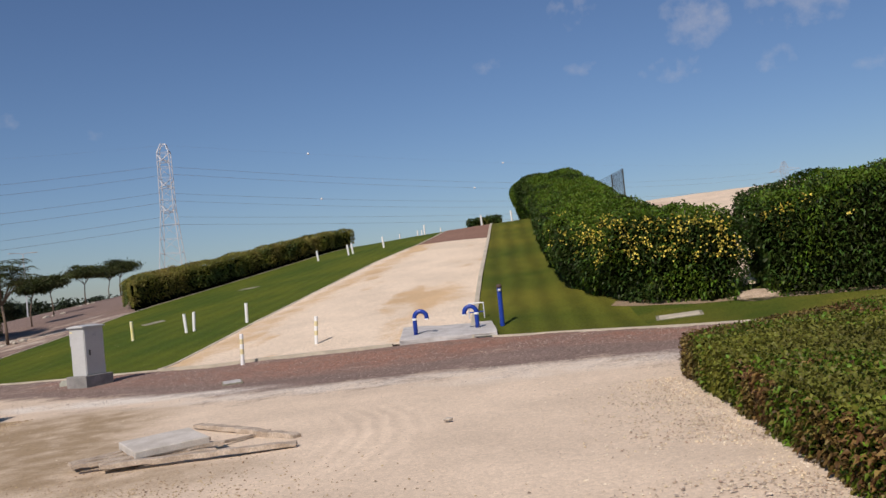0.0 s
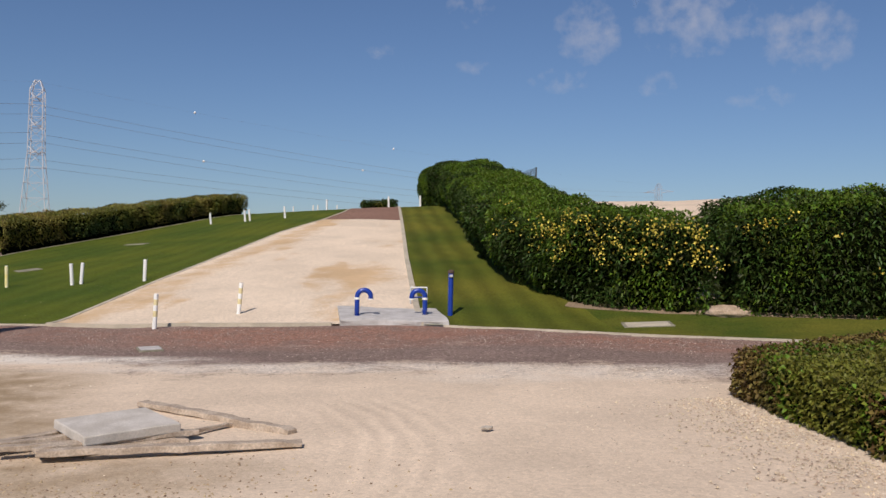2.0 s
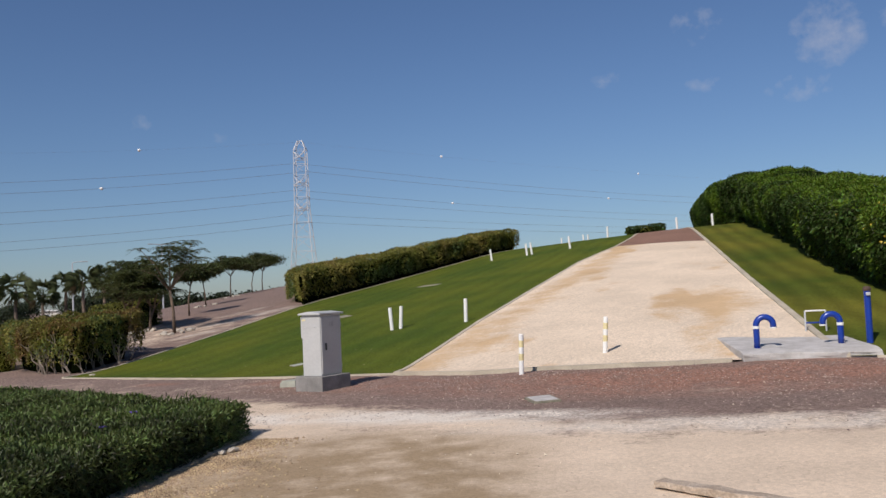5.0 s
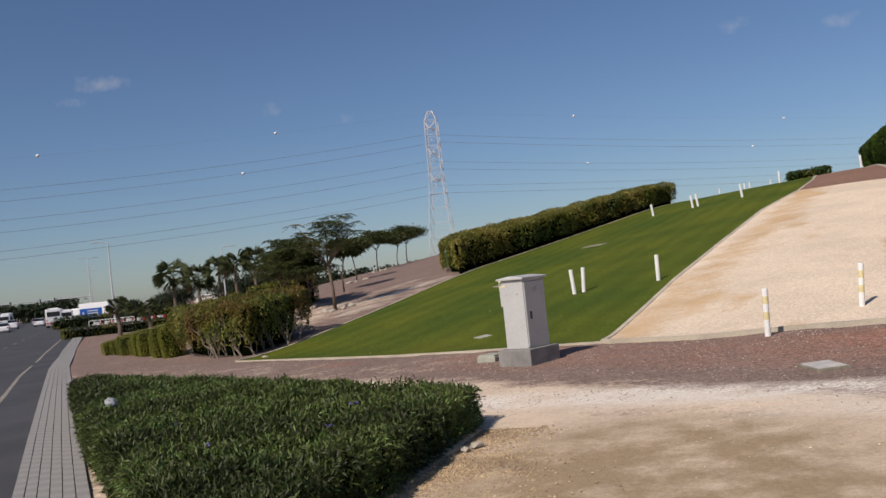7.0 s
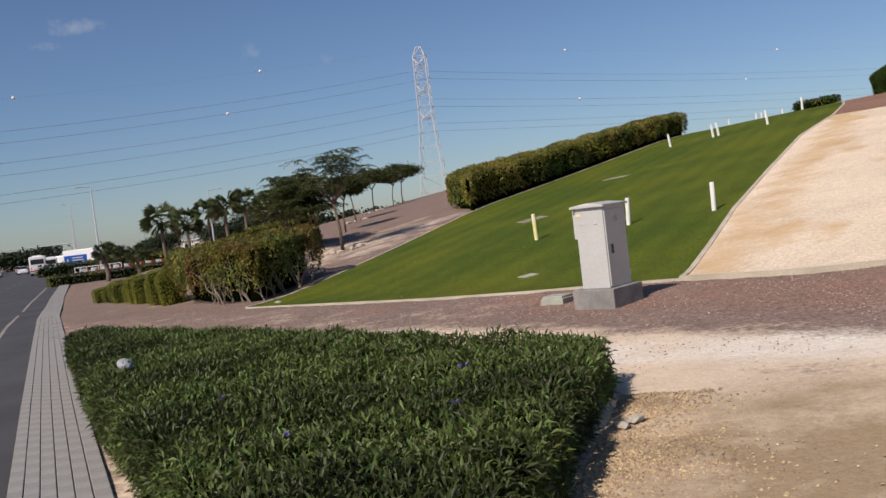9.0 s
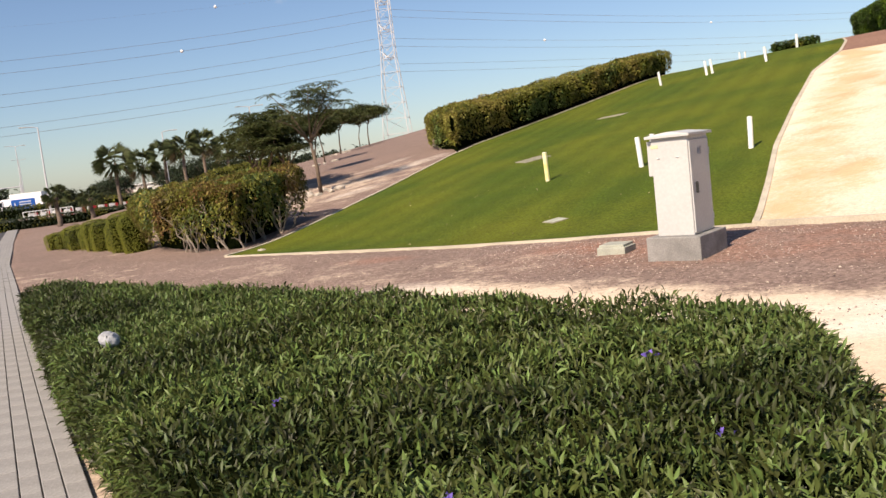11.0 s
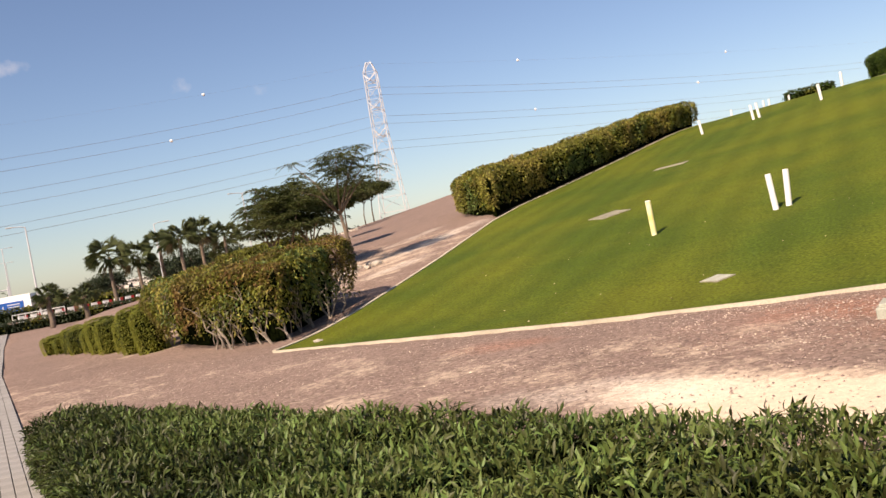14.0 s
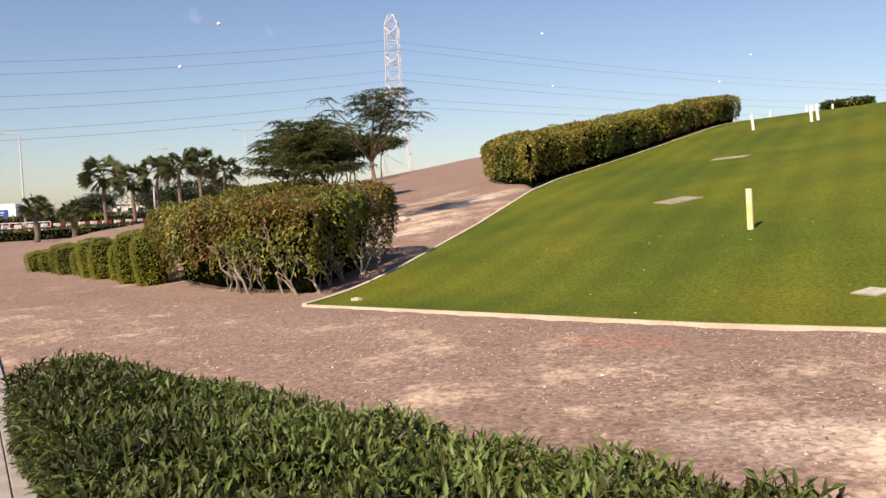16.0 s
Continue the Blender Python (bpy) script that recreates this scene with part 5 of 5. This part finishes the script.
# ---- pylons and cables ----
def lattice(bm, levels, r):
    """Four legs through square levels (z, half width), with diagonal bracing."""
    for (z0, w0), (z1, w1) in zip(levels, levels[1:]):
        c0 = [Vector((sx * w0, sy * w0, z0)) for sx, sy in ((-1, -1), (1, -1), (1, 1), (-1, 1))]
        c1 = [Vector((sx * w1, sy * w1, z1)) for sx, sy in ((-1, -1), (1, -1), (1, 1), (-1, 1))]
        for i in range(4):
            add_tube(bm, [c0[i], c1[i]], r, 4, False)
            add_tube(bm, [c0[i], c1[(i + 1) % 4]], r * 0.5, 4, False)
            add_tube(bm, [c1[i], c1[(i + 1) % 4]], r * 0.55, 4, False)


def pylon(x, y, base_z, top_z, turn, label, arm=1.7, foot=2.5, steel=None):
    tall = top_z - base_z
    top = empty("pylon", pose(x, y, base_z, 0, 0, turn), label, "pylon", "pylons")
    levels = []
    for k in range(9):
        q = k / 8
        z = tall * 0.63 * q
        levels.append((z, foot * (1 - q) + 1.05 * q))
    levels += [(tall * h, w) for h, w in ((0.69, 1.02), (0.75, 1.0), (0.81, 0.97), (0.87, 0.95), (0.95, 0.92), (1.0, 0.35))]
    bm = bmesh.new()
    lattice(bm, levels, 0.072)
    part("tower", bm, steel or white_steel, top)
    for h in (0.62, 0.76, 0.90):
        for s in (-1, 1):
            bm = bmesh.new()
            z, tip = tall * h, Vector((0, s * arm, tall * h + 0.1))
            for w in (-0.9, 0.9):
                add_tube(bm, [Vector((w, s * 0.9, z)), tip], 0.065, 4, False)
                add_tube(bm, [Vector((w, s * 0.9, z + 1.1)), tip], 0.065, 4, False)
            part("cross_arm", bm, steel or white_steel, top)
    return top


white_steel = material("white painted lattice steel", (0.50, 0.50, 0.50), 0.5, 0.06, 1, 10, 0.0)
PYLON = Vector((-54.05, 144.6, 0))
pylon(PYLON.x, PYLON.y, -2.0, 27.6, 8, "tall white steel lattice pylon beyond the mound")
pylon(104, 336.2, -2, 31.5, 40, "distant white steel lattice pylon on the horizon", arm=6.5, steel=hazy_steel)
cable_mat = material("dull aluminium cable", (0.26, 0.27, 0.29), 0.6, 0.05, 1, 10, 0.0)


def cable(a, b, sag, r, balls=(), label="thin sagging overhead power cable"):
    a, b = Vector(a), Vector(b)
    top = empty("power_cable", pose(*a), label, "cable", "overhead cables")
    pts = [a.lerp(b, q) - Vector((0, 0, 4 * sag * q * (1 - q))) - a for q in np.linspace(0, 1, 60)]
    part("wire", tube(pts, r, 4), cable_mat, top)
    for q in balls:
        bm = bmesh.new()
        bmesh.ops.create_uvsphere(bm, u_segments=12, v_segments=8, radius=0.22)
        bmesh.ops.translate(bm, verts=bm.verts, vec=a.lerp(b, q) - Vector((0, 0, 4 * sag * q * (1 - q))) - a)
        part("marker_ball", bm, white_paint, top, "white aircraft warning ball", True)


RIGHT, LEFT = Vector((104, 336.2, 0)), Vector((-212, -52, 0))
for z, sag_r, sag_l, off, balls_r, balls_l in ((24.2, 3.5, 11.0, 1.6, (), ()), (22.4, 3.5, 11.0, -1.6, (0.30,), (0.13,)), (19.8, 3.5, 10.2, 1.8, (0.135,), ()),
                                               (18.0, 3.5, 10.2, -1.8, (), ()), (15.8, 2.5, 10.0, 1.6, (), ()), (14.2, 2.5, 9.5, -1.6, (), ())):
    a = PYLON + Vector((-0.77 * off, 0.64 * off, z))
    cable(a, RIGHT + Vector((-0.77 * off, 0.64 * off, z + 4)), sag_r, 0.026, balls_r)
    cable(a, LEFT + Vector((-0.77 * off, 0.64 * off, z + 6)), sag_l, 0.026, balls_l)
top_a = PYLON + Vector((0, 0, 27.4))
cable(top_a, RIGHT + Vector((0, 0, 31)), 2.0, 0.007, (0.12, 0.351), "thin overhead earth wire with white warning balls")
cable(top_a, LEFT + Vector((0, 0, 30)), 9.2, 0.007, (0.106, 0.2335), "thin overhead earth wire with white warning balls")

# bare soil and a heap of sand at the flowering hedges' foot
tagged(draped("soil", [(2.3, 25.3), (2.95, 24.55), (4.15, 23.5), (5.1, 22.98), (6.4, 22.15), (8.0, 21.4)], [(2.5, 25.8), (3.2, 25.2), (4.2, 24.4), (5.3, 24.0), (6.6, 23.2), (8.2, 22.4)],
              [(2.3, 25.3), (2.5, 25.8)], [(8.0, 21.4), (8.2, 22.4)], 40, 6, earth_soil, 0.037), "bare sandy soil under the hedge", "soil", kind="structure")
bm = bmesh.new()
bmesh.ops.create_icosphere(bm, subdivisions=4, radius=1.0)
for v in bm.verts:
    v.co += noise.noise_vector(v.co * 2.2) * 0.16 + noise.noise_vector(v.co * 7) * 0.06
    v.co = Vector((v.co.x * 0.5, v.co.y * 0.6, v.co.z * 0.17))
heap = part("soil_mound", bm, heap_soil, smooth=True)
heap.matrix_world = on_ground(5.46, 23.08, 20, 0.02)
tagged(heap, "small heap of loose sandy soil in the hedge's gap", "heap")


# ---- street furniture along the road ----
ROAD_TURN = math.degrees(math.atan2(ALONG[1], ALONG[0])) - 90


def street_lamp(x, y, tall, arms, label):
    top = empty("street_lamp", pose(x, y, -0.75, 0, 0, ROAD_TURN), label, "street lamp", "street lamps")
    part("pole", tube([(0, 0, 0), (0, 0, tall * 0.5), (0, 0, tall)], [0.13, 0.10, 0.07], 10), lamp_grey, top)
    part("base", tube([(0, 0, 0), (0, 0, 0.5)], 0.18, 10), lamp_grey, top)
    for s in arms:
        arm = part("arm", tube([(0, 0, tall), (s * 0.5, 0, tall + 0.12), (s * 1.3, 0, tall + 0.16)], 0.05, 8), lamp_grey, top)
        part("lantern", box(0.75, 0.28, 0.12, s * 1.6, 0, tall + 0.16, 0.04), grey_metal, arm)
    return top


street_lamp(-83.5, 101.2, 10.3, (-1,), "tall grey street lamp with one arm")
street_lamp(-144.2, 168.0, 13.2, (-1, 1), "tall grey street lamp with two arms")
street_lamp(-190, 222, 13.2, (-1, 1), "tall grey street lamp with two arms")
street_lamp(-70.0, 128.0, 11.5, (1, -1), "tall slim street lamp behind the palms")
street_lamp(-78.0, 118.0, 9.0, (1,), "tall slim street lamp behind the palms")

gantry = empty("traffic_signal_gantry", pose(-163.8, 190.5, -0.75), "grey signal mast with a long arm over the road", "traffic signal")
part("pole", tube([(0, 0, 0), (0, 0, 6.2)], [0.22, 0.16], 10), lamp_grey, gantry)
reach = Vector((-20, -18.5, 5.2))
part("arm", tube([(0, 0, 5.4), reach * 0.5 + Vector((0, 0, 2.8)), reach], [0.15, 0.13, 0.09], 8), lamp_grey, gantry)
for q in (0.3, 0.42, 0.66, 0.8, 0.95):
    p = Vector((0, 0, 5.4)).lerp(reach, q)
    head = part("signal_head", box(0.42, 0.3, 1.05, p.x, p.y, p.z, 0.05), black_plastic, gantry)
    for k, z in enumerate((0.32, 0.0, -0.32)):
        part("lens", tube([(p.x, p.y - 0.15, p.z + z), (p.x, p.y - 0.19, p.z + z)], 0.11, 10), dull_grey, head)

board = empty("direction_sign", pose(-111.7, 129.8, -0.75, 0, 0, 40), "blue road direction sign on two posts", "sign")
part("panel", box(3.4, 0.06, 2.0, 0, 0, 1.35, 0.02), sign_blue, board)
part("border", box(3.5, 0.03, 2.1, 0, 0.035, 1.35, 0.02), white_paint, board)
for z in (1.95, 1.55, 1.15, 0.75):
    part("text_bar", box(1.9 - 0.2 * (z > 1.5), 0.012, 0.16, 0.3, -0.038, z, 0.004), white_paint, board, "white line of unreadable text")
part("arrow", box(0.16, 0.012, 1.1, -1.2, -0.038, 1.3, 0.004), white_paint, board)
for x in (-1.2, 1.2):
    part("post", tube([(x, 0.08, 0), (x, 0.08, 2.2)], 0.06, 8), lamp_grey, board)

# red and white barriers round the far kerb
barrier = empty("barrier", pose(-73.7, 86.6, -0.72, 0, 0, 60), "low red and white plastic road barrier", "barrier", "road barriers")
prof = [(-0.24, 0), (0.24, 0), (0.24, 0.12), (0.10, 0.35), (0.08, 0.8), (-0.08, 0.8), (-0.10, 0.35), (-0.24, 0.12)]


def barrier_body(mat, parent, x0, x1):
    bm = bmesh.new()
    a = [bm.verts.new((x0, y, z)) for y, z in prof]
    b = [bm.verts.new((x1, y, z)) for y, z in prof]
    bm.faces.new(a[::-1]), bm.faces.new(b)
    for i in range(len(prof)):
        bm.faces.new((a[i], a[(i + 1) % len(prof)], b[(i + 1) % len(prof)], b[i]))
    bmesh.ops.recalc_face_normals(bm, faces=bm.faces)
    return part("body", bm, mat, parent)


barrier_body(white_paint, barrier, -0.45, 0.12)
barrier_body(car_red, barrier, 0.124, 0.45)
for k in range(1, 16):
    q = k / 15
    copy_thing(barrier, pose(-73.7 + 9.5 * q, 86.6 + 14.5 * q, -0.72, 0, 0, 58))
rail = empty("guard_rail", pose(-74.2, 85.8, -0.74), "white tubular guard rail at the junction", "rail")
for k in range(9):
    part("post", tube([(k * 0.45, k * 0.35, 0), (k * 0.45, k * 0.35, 1.0)], 0.035, 6), white_paint, rail)
for z in (0.55, 1.0):
    part("bar", tube([(0, 0, z), (3.6, 2.8, z)], 0.035, 6), white_paint, rail)


# ---- vehicles ----
def wheel(parent, x, y, r, w):
    t = part("wheel", tube([(x, y - w / 2, r), (x, y + w / 2, r)], r, 16), rubber, parent)
    part("rim", tube([(x, y - w / 2 - 0.01, r), (x, y + w / 2 + 0.01, r)], r * 0.55, 12), grey_metal, t)


def hull(sections, mat, parent, name="body"):
    """A body lofted through cross-sections: (x, half width at sill, half width at top, sill height, top height)."""
    bm = bmesh.new()
    rings = []
    for x, w0, w1, z0, z1 in sections:
        rings.append([bm.verts.new(v) for v in ((x, -w0, z0), (x, -w0, z0 + (z1 - z0) * 0.55), (x, -w1, z1), (x, w1, z1), (x, w0, z0 + (z1 - z0) * 0.55), (x, w0, z0))])
    for a, b in zip(rings, rings[1:]):
        for i in range(6):
            bm.faces.new((a[i], a[(i + 1) % 6], b[(i + 1) % 6], b[i]))
    bm.faces.new(rings[0][::-1]), bm.faces.new(rings[-1])
    bmesh.ops.recalc_face_normals(bm, faces=bm.faces)
    return part(name, bm, mat, parent)


def car(x, y, turn, mat, label, suv=False):
    top = empty("car", pose(x, y, -0.80, 0, 0, turn), label, "car", "queueing cars")
    h = 0.25 if suv else 0.0
    hull([(-2.2, 0.80, 0.78, 0.35, 0.85 + h), (-2.05, 0.88, 0.85, 0.22, 0.98 + h), (0.9, 0.88, 0.85, 0.22, 0.95 + h), (2.0, 0.86, 0.80, 0.25, 0.80 + h), (2.2, 0.78, 0.74, 0.35, 0.70 + h)], mat, top)
    hull([(-1.95, 0.84, 0.78, 0.96 + h, 1.02 + h), (-1.35, 0.82, 0.64, 0.96 + h, 1.45 + h), (0.1, 0.82, 0.64, 0.96 + h, 1.46 + h), (1.05, 0.84, 0.78, 0.95 + h, 1.0 + h)], dark_glass, top, "windows")
    part("roof", box(1.5, 1.26, 0.04, -0.6, 0, 1.47 + h, 0.015), mat, top)
    for wx in (-1.35, 1.35):
        for wy in (-0.80, 0.80):
            wheel(top, wx, wy, 0.33, 0.2)
    for wy in (-0.68, 0.68):
        part("tail_light", box(0.04, 0.26, 0.14, -2.2, wy, 0.78 + h, 0.01), car_red, top)
    part("bumper", box(0.12, 1.6, 0.18, -2.22, 0, 0.42, 0.03), mat, top)
    part("number_plate", box(0.02, 0.5, 0.11, -2.27, 0, 0.62, 0.004), white_paint, top)
    return top


def coach(x, y, turn, long, wide, tall, label, stripe=True):
    top = empty("bus", pose(x, y, -0.80, 0, 0, turn), label, "bus", "buses")
    part("body", box(long, wide, tall - 0.75, 0, 0, 0.75 + (tall - 0.75) / 2, 0.12), car_white, top)
    part("skirt", box(long * 0.995, wide * 1.004, 0.5, 0, 0, 0.6, 0.04), car_red if stripe else car_white, top, "red lower panel" if stripe else "")
    part("rear_window", box(0.04, wide * 0.8, tall * 0.26, -long / 2 - 0.005, 0, tall * 0.72, 0.015), dark_glass, top)
    for s in (-1, 1):
        for k in range(4):
            part("side_window", box(long * 0.19, 0.03, tall * 0.26, -long * 0.34 + k * long * 0.225, s * (wide / 2 + 0.003), tall * 0.7, 0.01), dark_glass, top)
        part("tail_light", box(0.03, 0.14, 0.35, -long / 2 - 0.01, s * wide * 0.42, 1.15, 0.01), car_red, top)
        for wx in (-long * 0.3, long * 0.32):
            wheel(top, wx, s * (wide / 2 - 0.16), 0.45, 0.28)
    part("bumper", box(0.15, wide * 0.96, 0.28, -long / 2 - 0.05, 0, 0.5, 0.03), dull_grey, top)
    part("roof_unit", box(long * 0.4, wide * 0.6, 0.18, 0.2, 0, tall + 0.06, 0.04), car_white, top)
    return top


ROAD_WAY = math.degrees(math.atan2(ALONG[1], ALONG[0]))
coach(-112.5, 122.4, ROAD_WAY, 7.0, 2.3, 2.9, "white and red bus waiting at the junction")
coach(-160.9, 160.5, ROAD_WAY, 7.0, 2.3, 2.9, "white and red bus waiting at the junction")
coach(-120.5, 134.0, ROAD_WAY, 5.0, 2.0, 2.5, "plain white van in the queue", False)
for x, y, m, suv, label in ((-118.0, 117.6, car_white, False, "white saloon car queueing on the asphalt"), (-128.0, 127.5, car_silver, False, "silver saloon car queueing on the asphalt"),
                            (-140.0, 141.5, car_white, True, "tall white car queueing on the asphalt"), (-150.0, 158.0, car_silver, False, "silver saloon car queueing on the asphalt"),
                            (-137.0, 145.0, car_white, False, "white saloon car queueing on the asphalt"), (-168.0, 160.0, car_white, True, "tall white car queueing on the asphalt"),
                            (-126.5, 139.5, car_silver, True, "tall silver car queueing on the asphalt"), (-148.0, 146.0, car_white, False, "white saloon car queueing on the asphalt"),
                            (-176.0, 168.0, car_silver, True, "tall silver car queueing on the asphalt"), (-132.0, 126.0, car_white, True, "tall white car queueing on the asphalt")):
    car(x, y, ROAD_WAY, m, label, suv)
truck = empty("box_truck", pose(-125.0, 147.0, -0.8, 0, 0, ROAD_WAY + 60), "white box truck standing beyond the sign", "truck")
part("box", box(6.0, 2.4, 2.4, 0, 0, 2.2, 0.04), car_white, truck)
part("cab", box(1.7, 2.2, 2.1, 3.9, 0, 1.6, 0.15), car_white, truck)
part("windscreen", box(0.04, 1.9, 0.8, 4.76, 0, 2.0, 0.02), dark_glass, truck)
for wx in (-2.0, 3.8):
    for wy in (-1.0, 1.0):
        wheel(truck, wx, wy, 0.5, 0.3)
truck2 = copy_thing(truck, pose(-190.0, 190.0, -0.8, 0, 0, ROAD_WAY))
tagged(truck2, "white box truck in the far queue")

house = empty("building", pose(-121.0, 181.0, -0.75, 0, 0, 25), "low white building behind the palms", "building")
part("wall", box(9.0, 6.0, 2.6, 0, 0, 1.3, 0.02), wall_cream, house)
part("roof", box(9.6, 6.6, 0.25, 0, 0, 2.75, 0.03), white_paint, house)
for k in range(4):
    w = part("window", box(1.0, 0.06, 0.9, -3.2 + k * 2.1, -3.02, 1.5, 0.01), white_paint, house)
    part("pane", box(0.85, 0.03, 0.75, -3.2 + k * 2.1, -3.06, 1.5, 0.005), dark_glass, w)

# ---- thin clouds far off ----
CLOUDS = ((5.7, 15.6, 2.2, 1.6, 1.05), (-0.3, 13.0, 1.3, 1.0, 0.9), (6.0, 12.1, 1.8, 0.8, 1.0), (11.6, 11.3, 2.8, 1.1, 1.1), (13.3, 14.2, 3.0, 2.6, 1.2),
          (17.3, 11.0, 2.0, 1.2, 1.0), (19.5, 15.0, 5.0, 3.2, 1.25), (26, 13.5, 4.0, 3.0, 1.25), (23.5, 9.9, 3.0, 1.2, 1.0), (16.0, 19.0, 8.0, 3.5, 1.2),
          (-39.2, 13.2, 2.8, 0.8, 1.05), (-41.0, 12.0, 2.0, 0.6, 1.0), (-29.6, 11.2, 1.8, 0.8, 0.95), (-24.7, 10.3, 1.2, 0.6, 0.95), (0.5, 13.1, 1.2, 0.8, 0.85))
cloud_mat = bpy.data.materials.new("thin white cloud")
cloud_mat.use_nodes = True
nodes, links = cloud_mat.node_tree.nodes, cloud_mat.node_tree.links
shader = nodes["Principled BSDF"]
shader.inputs["Base Color"].default_value = (0.9, 0.9, 0.9, 1)
shader.inputs["Roughness"].default_value = 1.0
at = nodes.new("ShaderNodeTexCoord").outputs["Object"]
puff, wisp = nodes.new("ShaderNodeTexNoise"), nodes.new("ShaderNodeTexNoise")
puff.inputs["Scale"].default_value, puff.inputs["Detail"].default_value, puff.inputs["Roughness"].default_value = 0.016, 7, 0.55
wisp.inputs["Scale"].default_value, wisp.inputs["Detail"].default_value = 0.004, 2
links.new(at, puff.inputs["Vector"]), links.new(at, wisp.inputs["Vector"])
fade = nodes.new("ShaderNodeAttribute")
fade.attribute_name = "thick"
mul = nodes.new("ShaderNodeMath")
mul.operation = "MULTIPLY"
links.new(puff.outputs["Fac"], mul.inputs[0]), links.new(fade.outputs["Fac"], mul.inputs[1])
cut = nodes.new("ShaderNodeMapRange")
cut.inputs["From Min"].default_value, cut.inputs["From Max"].default_value, cut.inputs["To Max"].default_value = 0.42, 0.92, 0.50
links.new(mul.outputs["Value"], cut.inputs["Value"])
clear, white, mix = nodes.new("ShaderNodeBsdfTransparent"), nodes.new("ShaderNodeEmission"), nodes.new("ShaderNodeMixShader")
white.inputs["Color"].default_value, white.inputs["Strength"].default_value = (0.72, 0.74, 0.80, 1), 0.85
links.new(cut.outputs["Result"], mix.inputs["Fac"]), links.new(clear.outputs["BSDF"], mix.inputs[1]), links.new(white.outputs["Emission"], mix.inputs[2])
links.new(mix.outputs["Shader"], nodes["Material Output"].inputs["Surface"])


def cloud(az, up, wide, high, thick):
    """A veil of cloud at an azimuth (degrees right of the walk's first view) and elevation, on the far sky."""
    far, n = 3000.0, 24
    verts, face, value = [], [], []
    for j in range(n + 1):
        for i in range(n + 1):
            u, v = i / n * 2 - 1, j / n * 2 - 1
            a, e = radians(az + u * wide), radians(up + v * high)
            verts.append((far * math.sin(a) * math.cos(e), far * math.cos(a) * math.cos(e), far * math.sin(e)))
            value.append(thick * max(0.0, 1 - (u * u + v * v)) ** 0.5)
    face = [(j * (n + 1) + i, j * (n + 1) + i + 1, (j + 1) * (n + 1) + i + 1, (j + 1) * (n + 1) + i) for j in range(n) for i in range(n)]
    ob = mesh_object("cloud", verts, face, cloud_mat)
    a = ob.data.attributes.new("thick", "FLOAT", "POINT")
    a.data.foreach_set("value", value)
    return tagged(ob, "thin broken white cloud high in the sky", "cloud", "thin clouds", "structure")


for az, up, wide, high, thick in CLOUDS:
    cloud(az, up, wide, high, thick)

# ---- paving beside the road ----
S2 = np.arange(-60, 120, 1.0)
bed = []
for s in S2:
    for n, z in ((-0.745, -0.35), (-0.745, 0.0), (0.0, 0.0), (0.0, -0.35)):
        x, y = on_strip(s, n)
        bed.append((x, y, float(flat(x, y)) + z))
faces = [(4 * j + i, 4 * j + 4 + i, 4 * j + 5 + i, 4 * j + 1 + i) for j in range(len(S2) - 1) for i in range(3)]
pavement = tagged(mesh_object("pavement", bed, faces, dark_joint), "narrow strip of grey concrete pavers along the road", "pavement", kind="structure")
ROWS_ACROSS = [(-0.74, -0.625), (-0.617, -0.502), (-0.494, -0.379), (-0.371, -0.256), (-0.248, -0.133), (-0.125, 0.0)]


def paver_mesh(wide, long, seed):
    bm = box(wide, long, 0.06, 0, 0, 0, 0.006)
    me = bpy.data.meshes.new("paver")
    bm.to_mesh(me)
    bm.free()
    me.materials.append(paver_mat)
    return me


LONG = 0.40
shared = [paver_mesh(b - a, LONG - 0.006, k) for k, (a, b) in enumerate(ROWS_ACROSS)]
rest_v, rest_f = [], []
cube = np.array([(x, y, z) for z in (-0.5, 0.5) for y in (-0.5, 0.5) for x in (-0.5, 0.5)])
cube_f = np.array(((4, 5, 7, 6), (0, 1, 5, 4), (1, 3, 7, 5), (3, 2, 6, 7), (2, 0, 4, 6)))
rs = random.Random(3)
for k, (a, b) in enumerate(ROWS_ACROSS):
    for i in range(int(124 / LONG)):
        s = -20 + (i + 0.5 * (k % 2)) * LONG
        x, y = on_strip(s, (a + b) / 2)
        z = float(flat(x, y)) + 0.008 + rs.uniform(-0.003, 0.003)
        ahead = on_strip(s + 0.2, (a + b) / 2) - on_strip(s - 0.2, (a + b) / 2)
        rise = (float(flat(*on_strip(s + 0.2, a))) - float(flat(*on_strip(s - 0.2, a)))) / 0.4
        m = pose(x, y, z, math.degrees(math.atan(rise)), rs.uniform(-0.4, 0.4), math.degrees(math.atan2(ahead[1], ahead[0])) - 90)
        if 17.6 <= s < 37.6:
            ob = new("paver", shared[k])
            ob.parent = pavement
            ob.matrix_world = m
        else:
            w = np.array([m @ Vector((c[0] * (b - a), c[1] * (LONG - 0.006), c[2] * 0.06)) for c in cube])
            rest_f += [tuple(f + len(rest_v)) for f in cube_f]
            rest_v += [tuple(v) for v in w]
rest = mesh_object("pavers", rest_v, rest_f, paver_mat, pavement)
tagged(rest, kind="stuff")
